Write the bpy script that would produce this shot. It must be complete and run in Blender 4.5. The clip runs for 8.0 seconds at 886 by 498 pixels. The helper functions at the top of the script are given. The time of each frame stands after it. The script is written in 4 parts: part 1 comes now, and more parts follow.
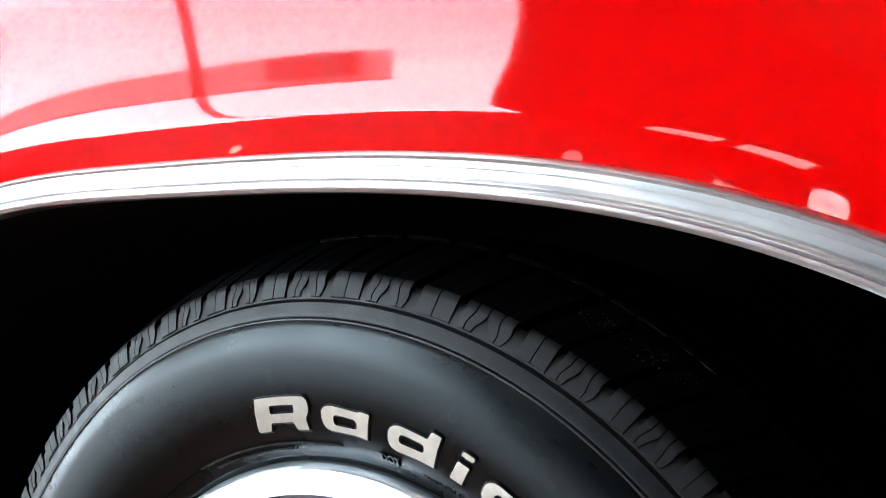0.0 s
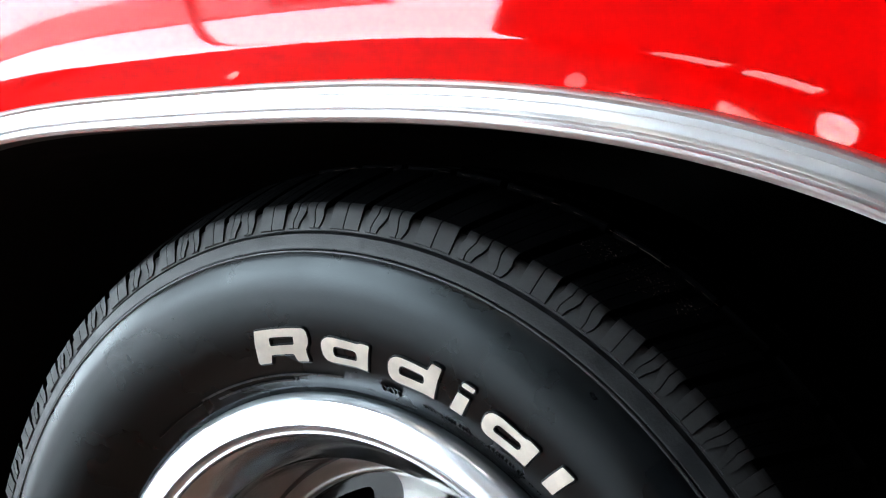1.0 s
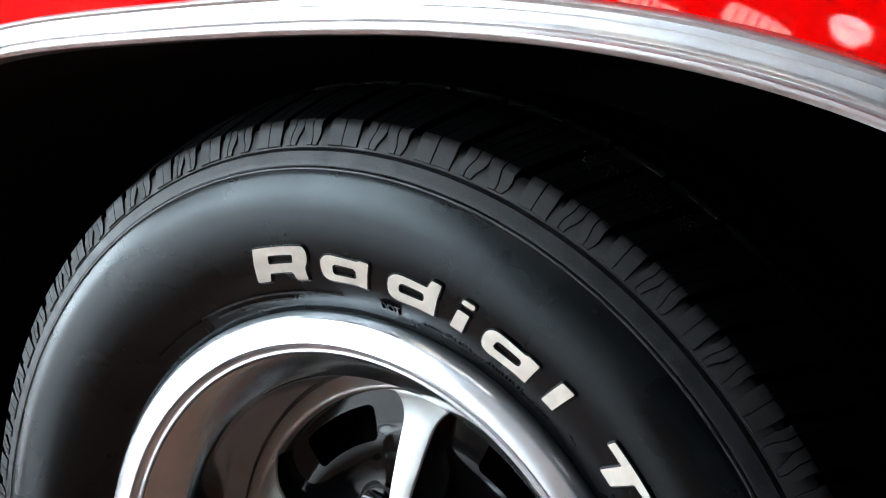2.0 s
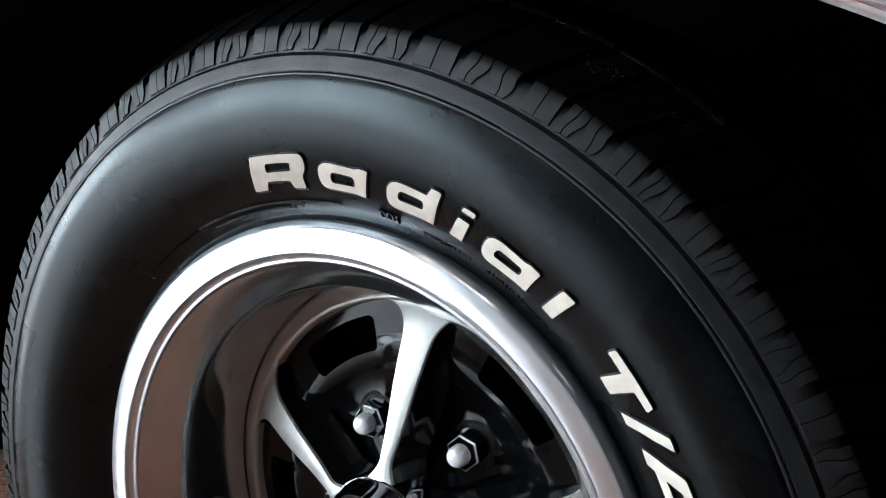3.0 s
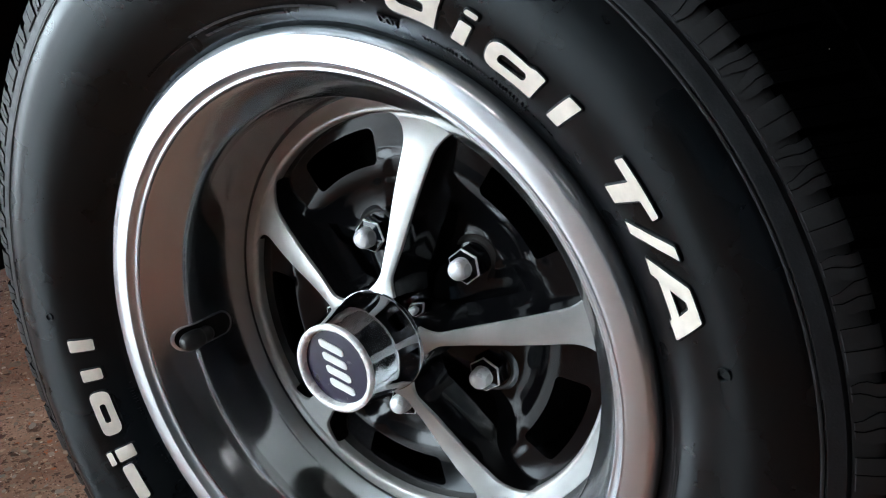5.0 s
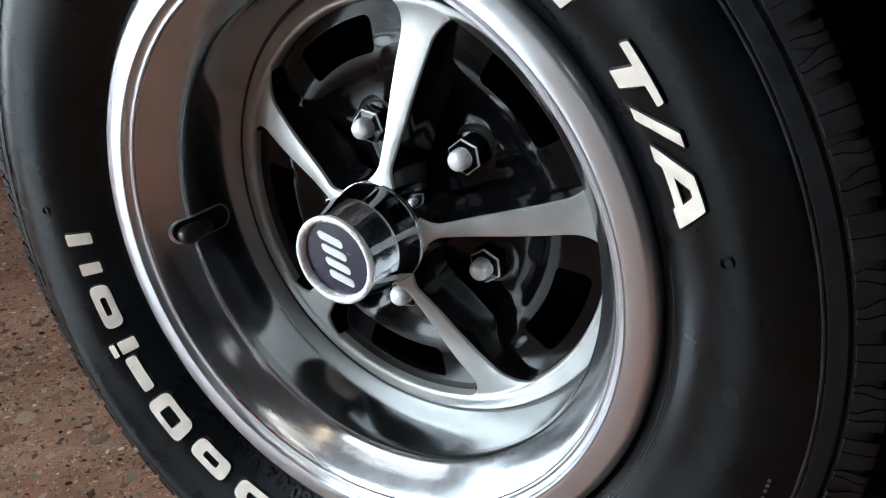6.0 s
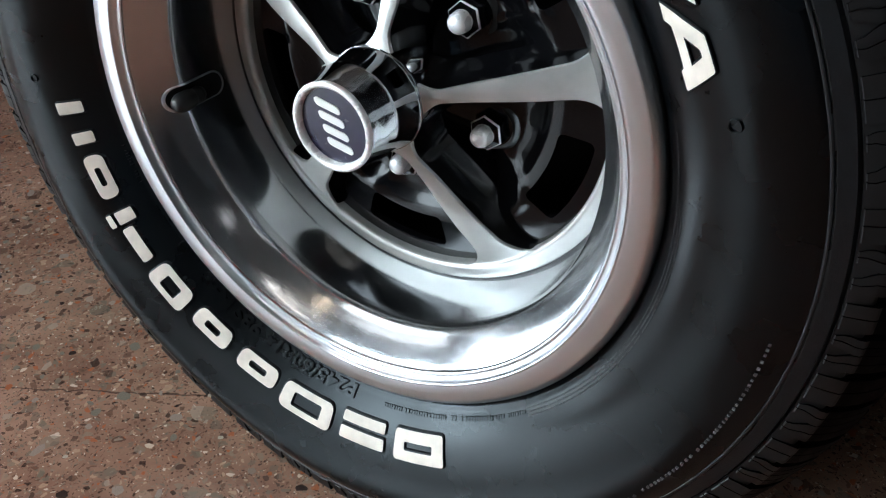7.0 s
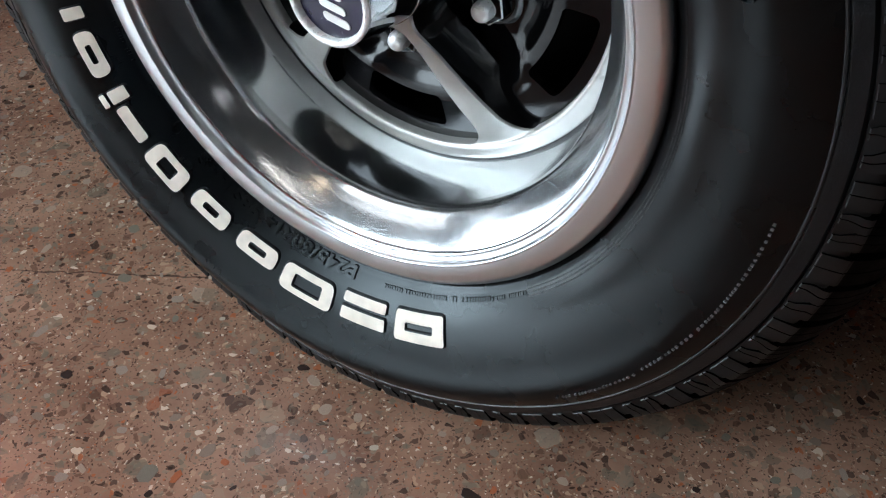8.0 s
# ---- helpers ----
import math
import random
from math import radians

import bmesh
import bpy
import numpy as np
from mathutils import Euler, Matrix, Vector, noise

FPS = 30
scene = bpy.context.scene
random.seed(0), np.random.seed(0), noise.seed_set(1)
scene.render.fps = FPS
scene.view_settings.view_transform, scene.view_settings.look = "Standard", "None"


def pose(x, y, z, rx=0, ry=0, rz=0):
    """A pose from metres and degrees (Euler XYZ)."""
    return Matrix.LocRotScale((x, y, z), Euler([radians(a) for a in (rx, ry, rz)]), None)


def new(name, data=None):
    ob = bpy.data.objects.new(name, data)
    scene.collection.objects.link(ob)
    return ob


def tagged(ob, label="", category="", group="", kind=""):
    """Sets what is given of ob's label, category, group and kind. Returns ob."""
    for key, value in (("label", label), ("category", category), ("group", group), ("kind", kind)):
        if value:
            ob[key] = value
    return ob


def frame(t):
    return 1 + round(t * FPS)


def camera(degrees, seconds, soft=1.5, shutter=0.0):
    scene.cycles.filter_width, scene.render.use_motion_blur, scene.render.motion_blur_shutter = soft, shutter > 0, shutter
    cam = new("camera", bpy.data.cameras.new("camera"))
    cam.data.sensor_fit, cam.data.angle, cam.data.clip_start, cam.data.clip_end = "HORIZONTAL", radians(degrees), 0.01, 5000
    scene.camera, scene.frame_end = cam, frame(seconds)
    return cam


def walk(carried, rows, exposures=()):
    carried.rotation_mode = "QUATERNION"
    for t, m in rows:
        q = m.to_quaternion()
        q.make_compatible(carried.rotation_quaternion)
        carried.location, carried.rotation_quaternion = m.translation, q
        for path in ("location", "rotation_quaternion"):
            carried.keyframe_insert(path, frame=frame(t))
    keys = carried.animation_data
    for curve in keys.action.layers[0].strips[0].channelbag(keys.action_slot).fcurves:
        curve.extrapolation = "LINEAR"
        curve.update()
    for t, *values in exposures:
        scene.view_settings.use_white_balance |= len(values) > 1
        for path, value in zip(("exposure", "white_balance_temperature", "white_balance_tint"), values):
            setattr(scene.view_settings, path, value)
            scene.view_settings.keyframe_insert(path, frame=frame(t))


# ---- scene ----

# ================= camera =================
cam = camera(48.39, 8.0, soft=1.15)
ROWS = [
    (0.0, 0.3380, -0.4921, 0.6031, 1.91, -0.57, 32.27),
    (0.5, 0.3370, -0.4897, 0.6023, 0.15, -0.53, 32.31),
    (1.0, 0.3356, -0.4874, 0.6009, -1.84, -0.50, 32.32),
    (2.5, 0.3308, -0.4807, 0.5937, -8.51, -0.48, 32.24),
    (3.0, 0.3291, -0.4779, 0.5905, -10.93, -0.53, 32.25),
    (3.5, 0.3279, -0.4753, 0.5875, -13.47, -0.46, 32.30),
    (4.0, 0.3264, -0.4732, 0.5855, -16.02, -0.39, 32.32),
    (4.5, 0.3244, -0.4714, 0.5830, -18.53, -0.39, 32.22),
    (6.0, 0.3202, -0.4649, 0.5734, -27.01, -0.16, 32.08),
    (6.5, 0.3178, -0.4637, 0.5708, -30.74, -0.08, 31.86),
    (7.0, 0.3161, -0.4611, 0.5658, -34.29, -0.07, 31.86),
    (7.5, 0.3158, -0.4588, 0.5620, -37.66, 0.03, 31.92),
    (8.0, 0.3139, -0.4565, 0.5587, -40.98, 0.02, 31.88),
]
walk(cam, [(t, pose(x, y, z, 90 + pitch, roll, yaw)) for t, x, y, z, pitch, roll, yaw in ROWS], exposures=[(0.0, 0.0), (8.0, 0.0)])

# ================= world and light =================
world = bpy.data.worlds.new("world")
scene.world = world
world.use_nodes = True
wn = world.node_tree
sky = wn.nodes.new("ShaderNodeTexSky")
sky.sky_type = "NISHITA"
sky.sun_disc = False
sky.sun_elevation = radians(35)
sky.sun_rotation = radians(200)
wn.links.new(sky.outputs[0], wn.nodes["Background"].inputs[0])
wn.nodes["Background"].inputs[1].default_value = 0.12
SKY_GLOW = 17.0      # overcast sky seen through the shop window
TUBE_GLOW = 8.0    # ceiling lamps

# ================= materials =================
def material(name, base, rough=0.5, metal=0.0, vary=0.12, scale=40.0, bump=0.0, bump_scale=300.0, coat=0.0, spread=0.1):
    """Two scales of variation in colour and roughness, and a fine relief."""
    m = bpy.data.materials.new(name)
    m.use_nodes = True
    t = m.node_tree
    b = t.nodes["Principled BSDF"]
    geo = t.nodes.new("ShaderNodeTexCoord")
    big = t.nodes.new("ShaderNodeTexNoise")
    big.inputs["Scale"].default_value = scale
    big.inputs["Detail"].default_value = 6
    fine = t.nodes.new("ShaderNodeTexNoise")
    fine.inputs["Scale"].default_value = bump_scale
    fine.inputs["Detail"].default_value = 4
    t.links.new(geo.outputs["Object"], big.inputs["Vector"])
    t.links.new(geo.outputs["Object"], fine.inputs["Vector"])
    ramp = t.nodes.new("ShaderNodeValToRGB")
    lo = [max(0.0, c * (1 - vary)) for c in base]
    hi = [min(1.0, c * (1 + vary)) for c in base]
    ramp.color_ramp.elements[0].position, ramp.color_ramp.elements[1].position = 0.3, 0.7
    ramp.color_ramp.elements[0].color = (*lo, 1)
    ramp.color_ramp.elements[1].color = (*hi, 1)
    t.links.new(big.outputs["Fac"], ramp.inputs["Fac"])
    t.links.new(ramp.outputs["Color"], b.inputs["Base Color"])
    rr = t.nodes.new("ShaderNodeMapRange")
    rr.inputs["To Min"].default_value = max(0.02, rough * (1 - spread))
    rr.inputs["To Max"].default_value = min(1.0, rough * (1 + spread))
    rr.inputs["From Min"].default_value, rr.inputs["From Max"].default_value = 0.3, 0.7
    t.links.new(big.outputs["Fac"], rr.inputs["Value"])
    t.links.new(rr.outputs["Result"], b.inputs["Roughness"])
    b.inputs["Metallic"].default_value = metal
    b.inputs["Coat Weight"].default_value = coat
    b.inputs["Coat Roughness"].default_value = 0.035
    if bump:
        bp = t.nodes.new("ShaderNodeBump")
        bp.inputs["Strength"].default_value = bump
        bp.inputs["Distance"].default_value = 0.0006
        t.links.new(fine.outputs["Fac"], bp.inputs["Height"])
        t.links.new(bp.outputs["Normal"], b.inputs["Normal"])
    return m


RUBBER = material("rubber", (0.0010, 0.0012, 0.0016), 0.29, 0, 0.3, 22, 0.06, 700, spread=0.25)
RUBBER.node_tree.nodes["Principled BSDF"].inputs["Specular IOR Level"].default_value = 0.29
RUBBER.node_tree.nodes["Principled BSDF"].inputs["Specular Tint"].default_value = (0.86, 0.96, 1.0, 1)
BAND = material("matte_band_rubber", (0.0065, 0.0072, 0.0082), 0.42, 0, 0.35, 120, 0.22, 900, spread=0.2)
WORN = material("worn_edge_rubber", (0.005, 0.0052, 0.0057), 0.6, 0, 0.5, 90, 0.3, 500, spread=0.2)
# paler base paints the bright line on the rib and block feet
PALE_RUBBER = material("pale_highlight_rubber", (0.016, 0.0165, 0.018), 0.45, 0, 0.4, 150, 0.2, 600, spread=0.2)
for worn in (BAND, WORN):
    worn.node_tree.nodes["Principled BSDF"].inputs["Specular IOR Level"].default_value = 0.29
SHOULDER = material("shoulder_rubber", (0.003, 0.003, 0.0033), 0.52, 0, 0.35, 60, 0.12, 400, spread=0.15)
SHOULDER.node_tree.nodes["Principled BSDF"].inputs["Specular IOR Level"].default_value = 0.34
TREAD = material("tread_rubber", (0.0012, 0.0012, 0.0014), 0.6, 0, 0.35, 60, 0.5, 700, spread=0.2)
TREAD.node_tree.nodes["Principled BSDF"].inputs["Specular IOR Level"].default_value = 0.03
CREAM = material("letter_cream", (0.72, 0.64, 0.545), 0.6, 0, 0.12, 90, 0.2, 900)
POLISHED = material("polished_metal", (0.66, 0.70, 0.74), 0.14, 1.0, 0.03, 30, 0.0, 200, spread=0.3)
CHROME = material("chrome", (0.56, 0.57, 0.59), 0.05, 1.0, 0.03, 30)
ARGENT = material("argent_paint", (0.48, 0.475, 0.45), 0.38, 0.55, 0.10, 60, 0.15, 1500, spread=0.15)
SATIN = material("satin_bright", (0.90, 0.90, 0.89), 0.28, 0.25, 0.04, 90, spread=0.2)
SPUN = material("spun_metal", (0.60, 0.62, 0.64), 0.13, 1.0, 0.06, 25, spread=0.35)
MIRROR = material("mirror_metal", (0.46, 0.465, 0.475), 0.16, 1.0, 0.04, 30, spread=0.3)
STAINLESS = material("stainless", (0.78, 0.78, 0.78), 0.20, 1.0, 0.04, 50, spread=0.3)


def hazed(m, share, rough):
    """Fine scratches on worn metal: part of its shine is spread wide."""
    t = m.node_tree
    b = t.nodes["Principled BSDF"]
    wide, mix = t.nodes.new("ShaderNodeBsdfGlossy"), t.nodes.new("ShaderNodeMixShader")
    wide.inputs["Roughness"].default_value = rough
    wide.inputs["Color"].default_value = (0.80, 0.82, 0.84, 1)
    mix.inputs[0].default_value = share
    t.links.new(b.outputs[0], mix.inputs[1])
    t.links.new(wide.outputs[0], mix.inputs[2])
    t.links.new(mix.outputs[0], t.nodes["Material Output"].inputs[0])


hazed(POLISHED, 0.28, 0.50)
hazed(MIRROR, 0.10, 0.40)
hazed(SPUN, 0.05, 0.40)
hazed(STAINLESS, 0.42, 0.45)
BLACK_GLOSS = material("black_gloss", (0.003, 0.003, 0.0035), 0.10, 0, 0.3, 40, 0.10, 120, coat=0.0)
BLACK_GLOSS.node_tree.nodes["Principled BSDF"].inputs["Specular IOR Level"].default_value = 0.25
BLACK_PLASTIC = material("black_rubber_stem", (0.012, 0.012, 0.012), 0.35, 0, 0.2, 100)
WELL_BLACK = material("well_black", (0.006, 0.006, 0.006), 0.85, 0, 0.4, 30, 0.4, 200)
WELL_BLACK.node_tree.nodes["Principled BSDF"].inputs["Specular IOR Level"].default_value = 0.1
RED = material("red_paint", (0.95, 0.001, 0.001), 0.4, 0, 0.03, 6, 0.0, 200, coat=1.0)
RED.node_tree.nodes["Principled BSDF"].inputs["Specular IOR Level"].default_value = 0.0
RED.node_tree.nodes["Principled BSDF"].inputs["Coat IOR"].default_value = 1.52
NAVY = material("emblem_navy", (0.016, 0.014, 0.035), 0.25, 0, 0.1, 100)
WHITE = material("emblem_white", (0.82, 0.82, 0.80), 0.35, 0, 0.03, 100)
WALL = material("wall_paint", (0.055, 0.055, 0.058), 0.8, 0, 0.06, 2)
CEIL = material("ceiling_paint", (0.045, 0.045, 0.047), 0.85, 0, 0.08, 2)
PALE_WALL = material("slate_wall_paint", (0.045, 0.052, 0.062), 0.8, 0, 0.06, 2)
FRAME = material("window_frame", (0.05, 0.05, 0.05), 0.5, 0, 0.1, 10)
BRICK = material("far_brick", (0.34, 0.27, 0.26), 0.9, 0, 0.3, 3)
PAVING = material("pale_paving", (0.86, 0.86, 0.87), 0.9, 0, 0.06, 2)


def glow(name, colour, strength):
    m = bpy.data.materials.new(name)
    m.use_nodes = True
    t = m.node_tree
    t.nodes.remove(t.nodes["Principled BSDF"])
    e = t.nodes.new("ShaderNodeEmission")
    e.inputs[0].default_value = (*colour, 1)
    e.inputs[1].default_value = strength
    t.links.new(e.outputs[0], t.nodes["Material Output"].inputs[0])
    return m


SKYSHEET = glow("overcast_sky", (0.76, 0.90, 1.0), SKY_GLOW)
TINTED = bpy.data.materials.new("tinted_glass")
TINTED.use_nodes = True
tn = TINTED.node_tree
tn.nodes.remove(tn.nodes["Principled BSDF"])
clear, shine, both = tn.nodes.new("ShaderNodeBsdfTransparent"), tn.nodes.new("ShaderNodeBsdfGlossy"), tn.nodes.new("ShaderNodeMixShader")
clear.inputs[0].default_value = (0.11, 0.125, 0.14, 1)
shine.inputs["Roughness"].default_value = 0.03
both.inputs[0].default_value = 0.05
tn.links.new(clear.outputs[0], both.inputs[1])
tn.links.new(shine.outputs[0], both.inputs[2])
tn.links.new(both.outputs[0], tn.nodes["Material Output"].inputs[0])
# glow of the added fill panels
FILL_PANEL = glow("fill_panel_glow", (0.90, 0.96, 1.0), 4.5)
BULB = glow("lamp_bulb", (0.95, 0.97, 1.0), 3.5)
RINGS = glow("lamp_rings", (1.0, 0.97, 0.95), 18.0)
TUBE = glow("lamp_tube", (1.0, 0.95, 0.88), TUBE_GLOW)
SPOT = glow("lamp_spot", (1.0, 0.80, 0.58), 9.0)


def terrazzo():
    """Ground concrete with flush pebbles of many colours."""
    m = bpy.data.materials.new("ground_concrete")
    m.use_nodes = True
    t = m.node_tree
    N, L = t.nodes.new, t.links.new
    b = t.nodes["Principled BSDF"]
    co = N("ShaderNodeTexCoord")
    warp = N("ShaderNodeTexNoise")
    warp.inputs["Scale"].default_value = 60
    warp.inputs["Detail"].default_value = 3
    L(co.outputs["Object"], warp.inputs["Vector"])
    mixv = N("ShaderNodeVectorMath")
    mixv.operation = "MULTIPLY_ADD"
    mixv.inputs[1].default_value = (0.016, 0.016, 0.0)
    L(warp.outputs["Color"], mixv.inputs[0])
    L(co.outputs["Object"], mixv.inputs[2])
    base = N("ShaderNodeTexNoise")
    base.inputs["Scale"].default_value = 9
    base.inputs["Detail"].default_value = 9
    base.inputs["Roughness"].default_value = 0.7
    L(co.outputs["Object"], base.inputs["Vector"])
    paste = N("ShaderNodeValToRGB")
    paste.color_ramp.elements[0].position, paste.color_ramp.elements[1].position = 0.32, 0.7
    paste.color_ramp.elements[0].color = (0.222, 0.112, 0.076, 1)
    paste.color_ramp.elements[1].color = (0.490, 0.282, 0.196, 1)
    L(base.outputs["Fac"], paste.inputs["Fac"])
    colour = paste.outputs["Color"]
    rows = ((620, 0.5, 0.50), (330, 0.46, 0.50), (190, 0.46, 0.48), (105, 0.44, 0.36), (58, 0.38, 0.20))
    for i, (scale, size, share) in enumerate(rows):
        v = N("ShaderNodeTexVoronoi")
        v.inputs["Scale"].default_value = scale
        v.inputs["Randomness"].default_value = 1.0
        if i % 2:
            v.distance = "MANHATTAN"
        L(mixv.outputs[0], v.inputs["Vector"])
        sep = N("ShaderNodeSeparateColor")
        L(v.outputs["Color"], sep.inputs[0])
        tint = N("ShaderNodeValToRGB")
        cr = tint.color_ramp
        cr.interpolation = "CONSTANT"
        if i < 3:
            cols = ((0.0, (0.17, 0.09, 0.06)), (0.20, (0.30, 0.22, 0.16)), (0.38, (0.035, 0.020, 0.016)), (0.50, (0.52, 0.33, 0.22)),
                    (0.62, (0.20, 0.16, 0.12)), (0.76, (0.46, 0.13, 0.05)), (0.805, (0.78, 0.63, 0.49)), (0.87, (0.075, 0.045, 0.035)))
        else:
            cols = ((0.0, (0.19, 0.145, 0.11)), (0.20, (0.26, 0.205, 0.155)), (0.40, (0.11, 0.055, 0.04)), (0.50, (0.40, 0.27, 0.19)),
                    (0.62, (0.16, 0.14, 0.105)), (0.80, (0.38, 0.11, 0.05)), (0.85, (0.45, 0.35, 0.27)), (0.89, (0.06, 0.034, 0.027)))
        cr.elements[0].color = (*cols[0][1], 1)
        cr.elements[1].position, cr.elements[1].color = cols[1][0], (*cols[1][1], 1)
        for p, c in cols[2:]:
            e = cr.elements.new(p)
            e.color = (*c, 1)
        L(sep.outputs[0], tint.inputs["Fac"])
        # a pebble where the cell is chosen and near its own middle; sizes differ
        limit = N("ShaderNodeMath")
        limit.operation = "MULTIPLY"
        limit.inputs[1].default_value = size * 1.5
        L(sep.outputs[1], limit.inputs[0])
        near = N("ShaderNodeMath")
        near.operation = "LESS_THAN"
        L(v.outputs["Distance"], near.inputs[0])
        L(limit.outputs[0], near.inputs[1])
        pick = N("ShaderNodeMath")
        pick.operation = "LESS_THAN"
        pick.inputs[1].default_value = share
        L(sep.outputs[2], pick.inputs[0])
        both = N("ShaderNodeMath")
        both.operation = "MULTIPLY"
        L(near.outputs[0], both.inputs[0])
        L(pick.outputs[0], both.inputs[1])
        some = N("ShaderNodeMath")
        some.operation = "MULTIPLY"
        some.inputs[1].default_value = 0.80 if i < 3 else 0.62
        L(both.outputs[0], some.inputs[0])
        mx = N("ShaderNodeMix")
        mx.data_type = "RGBA"
        L(some.outputs[0], mx.inputs["Factor"])
        L(colour, mx.inputs[6])
        L(tint.outputs["Color"], mx.inputs[7])
        colour = mx.outputs[2]
    # an old hairline joint that wanders across the floor
    sepx = N("ShaderNodeSeparateXYZ")
    L(co.outputs["Object"], sepx.inputs[0])
    slope = N("ShaderNodeMath")
    slope.operation = "MULTIPLY_ADD"
    slope.inputs[1].default_value, slope.inputs[2].default_value = -0.555, 0.9974
    L(sepx.outputs[0], slope.inputs[0])
    off = N("ShaderNodeMath")
    off.operation = "ADD"
    L(slope.outputs[0], off.inputs[0])
    L(sepx.outputs[1], off.inputs[1])
    wob = N("ShaderNodeMath")
    wob.operation = "MULTIPLY_ADD"
    wob.inputs[1].default_value = 0.012
    L(warp.outputs["Fac"], wob.inputs[0])
    L(off.outputs[0], wob.inputs[2])
    away = N("ShaderNodeMath")
    away.operation = "ABSOLUTE"
    L(wob.outputs[0], away.inputs[0])
    line = N("ShaderNodeMapRange")
    line.inputs["From Min"].default_value, line.inputs["From Max"].default_value = 0.0003, 0.0014
    line.inputs["To Min"].default_value, line.inputs["To Max"].default_value = 0.75, 0.0
    L(away.outputs[0], line.inputs["Value"])
    crack = N("ShaderNodeMix")
    crack.data_type = "RGBA"
    crack.inputs[7].default_value = (0.03, 0.02, 0.017, 1)
    L(line.outputs["Result"], crack.inputs["Factor"])
    L(colour, crack.inputs[6])
    colour = crack.outputs[2]
    L(colour, b.inputs["Base Color"])
    rr = N("ShaderNodeMapRange")
    rr.inputs["To Min"].default_value, rr.inputs["To Max"].default_value = 0.15, 0.27
    L(base.outputs["Fac"], rr.inputs["Value"])
    L(rr.outputs["Result"], b.inputs["Roughness"])
    bp = N("ShaderNodeBump")
    bp.inputs["Strength"].default_value = 0.25
    bp.inputs["Distance"].default_value = 0.001
    L(base.outputs["Fac"], bp.inputs["Height"])
    L(bp.outputs["Normal"], b.inputs["Normal"])
    return m


FLOOR = terrazzo()


def pebble_stone():
    """Ground pebbles of many stones; each takes its own tone."""
    m = bpy.data.materials.new("ground_pebble")
    m.use_nodes = True
    t = m.node_tree
    N, L = t.nodes.new, t.links.new
    b = t.nodes["Principled BSDF"]
    info, ramp, co, grain, mix = N("ShaderNodeObjectInfo"), N("ShaderNodeValToRGB"), N("ShaderNodeTexCoord"), N("ShaderNodeTexNoise"), N("ShaderNodeMix")
    tones = ((0.0, (0.27, 0.195, 0.155)), (0.16, (0.34, 0.265, 0.215)), (0.36, (0.12, 0.068, 0.052)), (0.46, (0.40, 0.29, 0.225)), (0.58, (0.215, 0.185, 0.15)), (0.74, (0.27, 0.145, 0.10)),
             (0.865, (0.42, 0.13, 0.055)), (0.89, (0.50, 0.42, 0.33)), (0.93, (0.045, 0.028, 0.024)))
    ramp.color_ramp.interpolation = "CONSTANT"
    ramp.color_ramp.elements[0].color = (*tones[0][1], 1)
    ramp.color_ramp.elements[1].position, ramp.color_ramp.elements[1].color = tones[1][0], (*tones[1][1], 1)
    for place, c in tones[2:]:
        ramp.color_ramp.elements.new(place).color = (*c, 1)
    grain.inputs["Scale"].default_value, grain.inputs["Detail"].default_value = 260, 7
    mix.data_type, mix.blend_type = "RGBA", "OVERLAY"
    mix.inputs["Factor"].default_value = 0.55
    L(info.outputs["Random"], ramp.inputs["Fac"])
    L(co.outputs["Object"], grain.inputs["Vector"])
    L(ramp.outputs["Color"], mix.inputs[6])
    L(grain.outputs["Fac"], mix.inputs[7])
    L(mix.outputs[2], b.inputs["Base Color"])
    b.inputs["Roughness"].default_value = 0.22
    return m


PEBBLE = pebble_stone()

# ================= builders =================
def obj(name, bm, mat, parent=None, label="", smooth=True):
    me = bpy.data.meshes.new(name)
    bmesh.ops.recalc_face_normals(bm, faces=bm.faces)
    bm.to_mesh(me)
    bm.free()
    for mm in (mat if isinstance(mat, (list, tuple)) else [mat]):
        me.materials.append(mm)
    if smooth:
        me.shade_smooth()
        me.set_sharp_from_angle(angle=radians(38))
    ob = new(name, me)
    if parent:
        ob.parent = parent
    return tagged(ob, label)


def part(name, bm, mat, parent, label="", smooth=True):
    return obj(name, bm, mat, parent, label, smooth)


def empty(name, at=(0, 0, 0), **tags):
    e = new(name)
    e.location = at
    e.empty_display_size = 0.05
    return tagged(e, **tags)


def box(lo, hi, bevel=0.0):
    bm = bmesh.new()
    bmesh.ops.create_cube(bm, size=1)
    for v in bm.verts:
        v.co = Vector([lo[i] + (v.co[i] + 0.5) * (hi[i] - lo[i]) for i in range(3)])
    if bevel:
        bmesh.ops.bevel(bm, geom=bm.edges[:], offset=bevel, segments=2, affect="EDGES", profile=0.5)
    return bm


def lathe(profile, segs=192, closed=False):
    """Turn (r, y) points about the y axis through the origin."""
    bm = bmesh.new()
    rings = []
    for r, y in profile:
        rings.append([bm.verts.new((r * math.cos(2 * math.pi * k / segs), y, r * math.sin(2 * math.pi * k / segs))) for k in range(segs)])
    pairs = list(zip(rings, rings[1:])) + ([(rings[-1], rings[0])] if closed else [])
    for a, b in pairs:
        for k in range(segs):
            bm.faces.new((a[k], a[(k + 1) % segs], b[(k + 1) % segs], b[k]))
    return bm


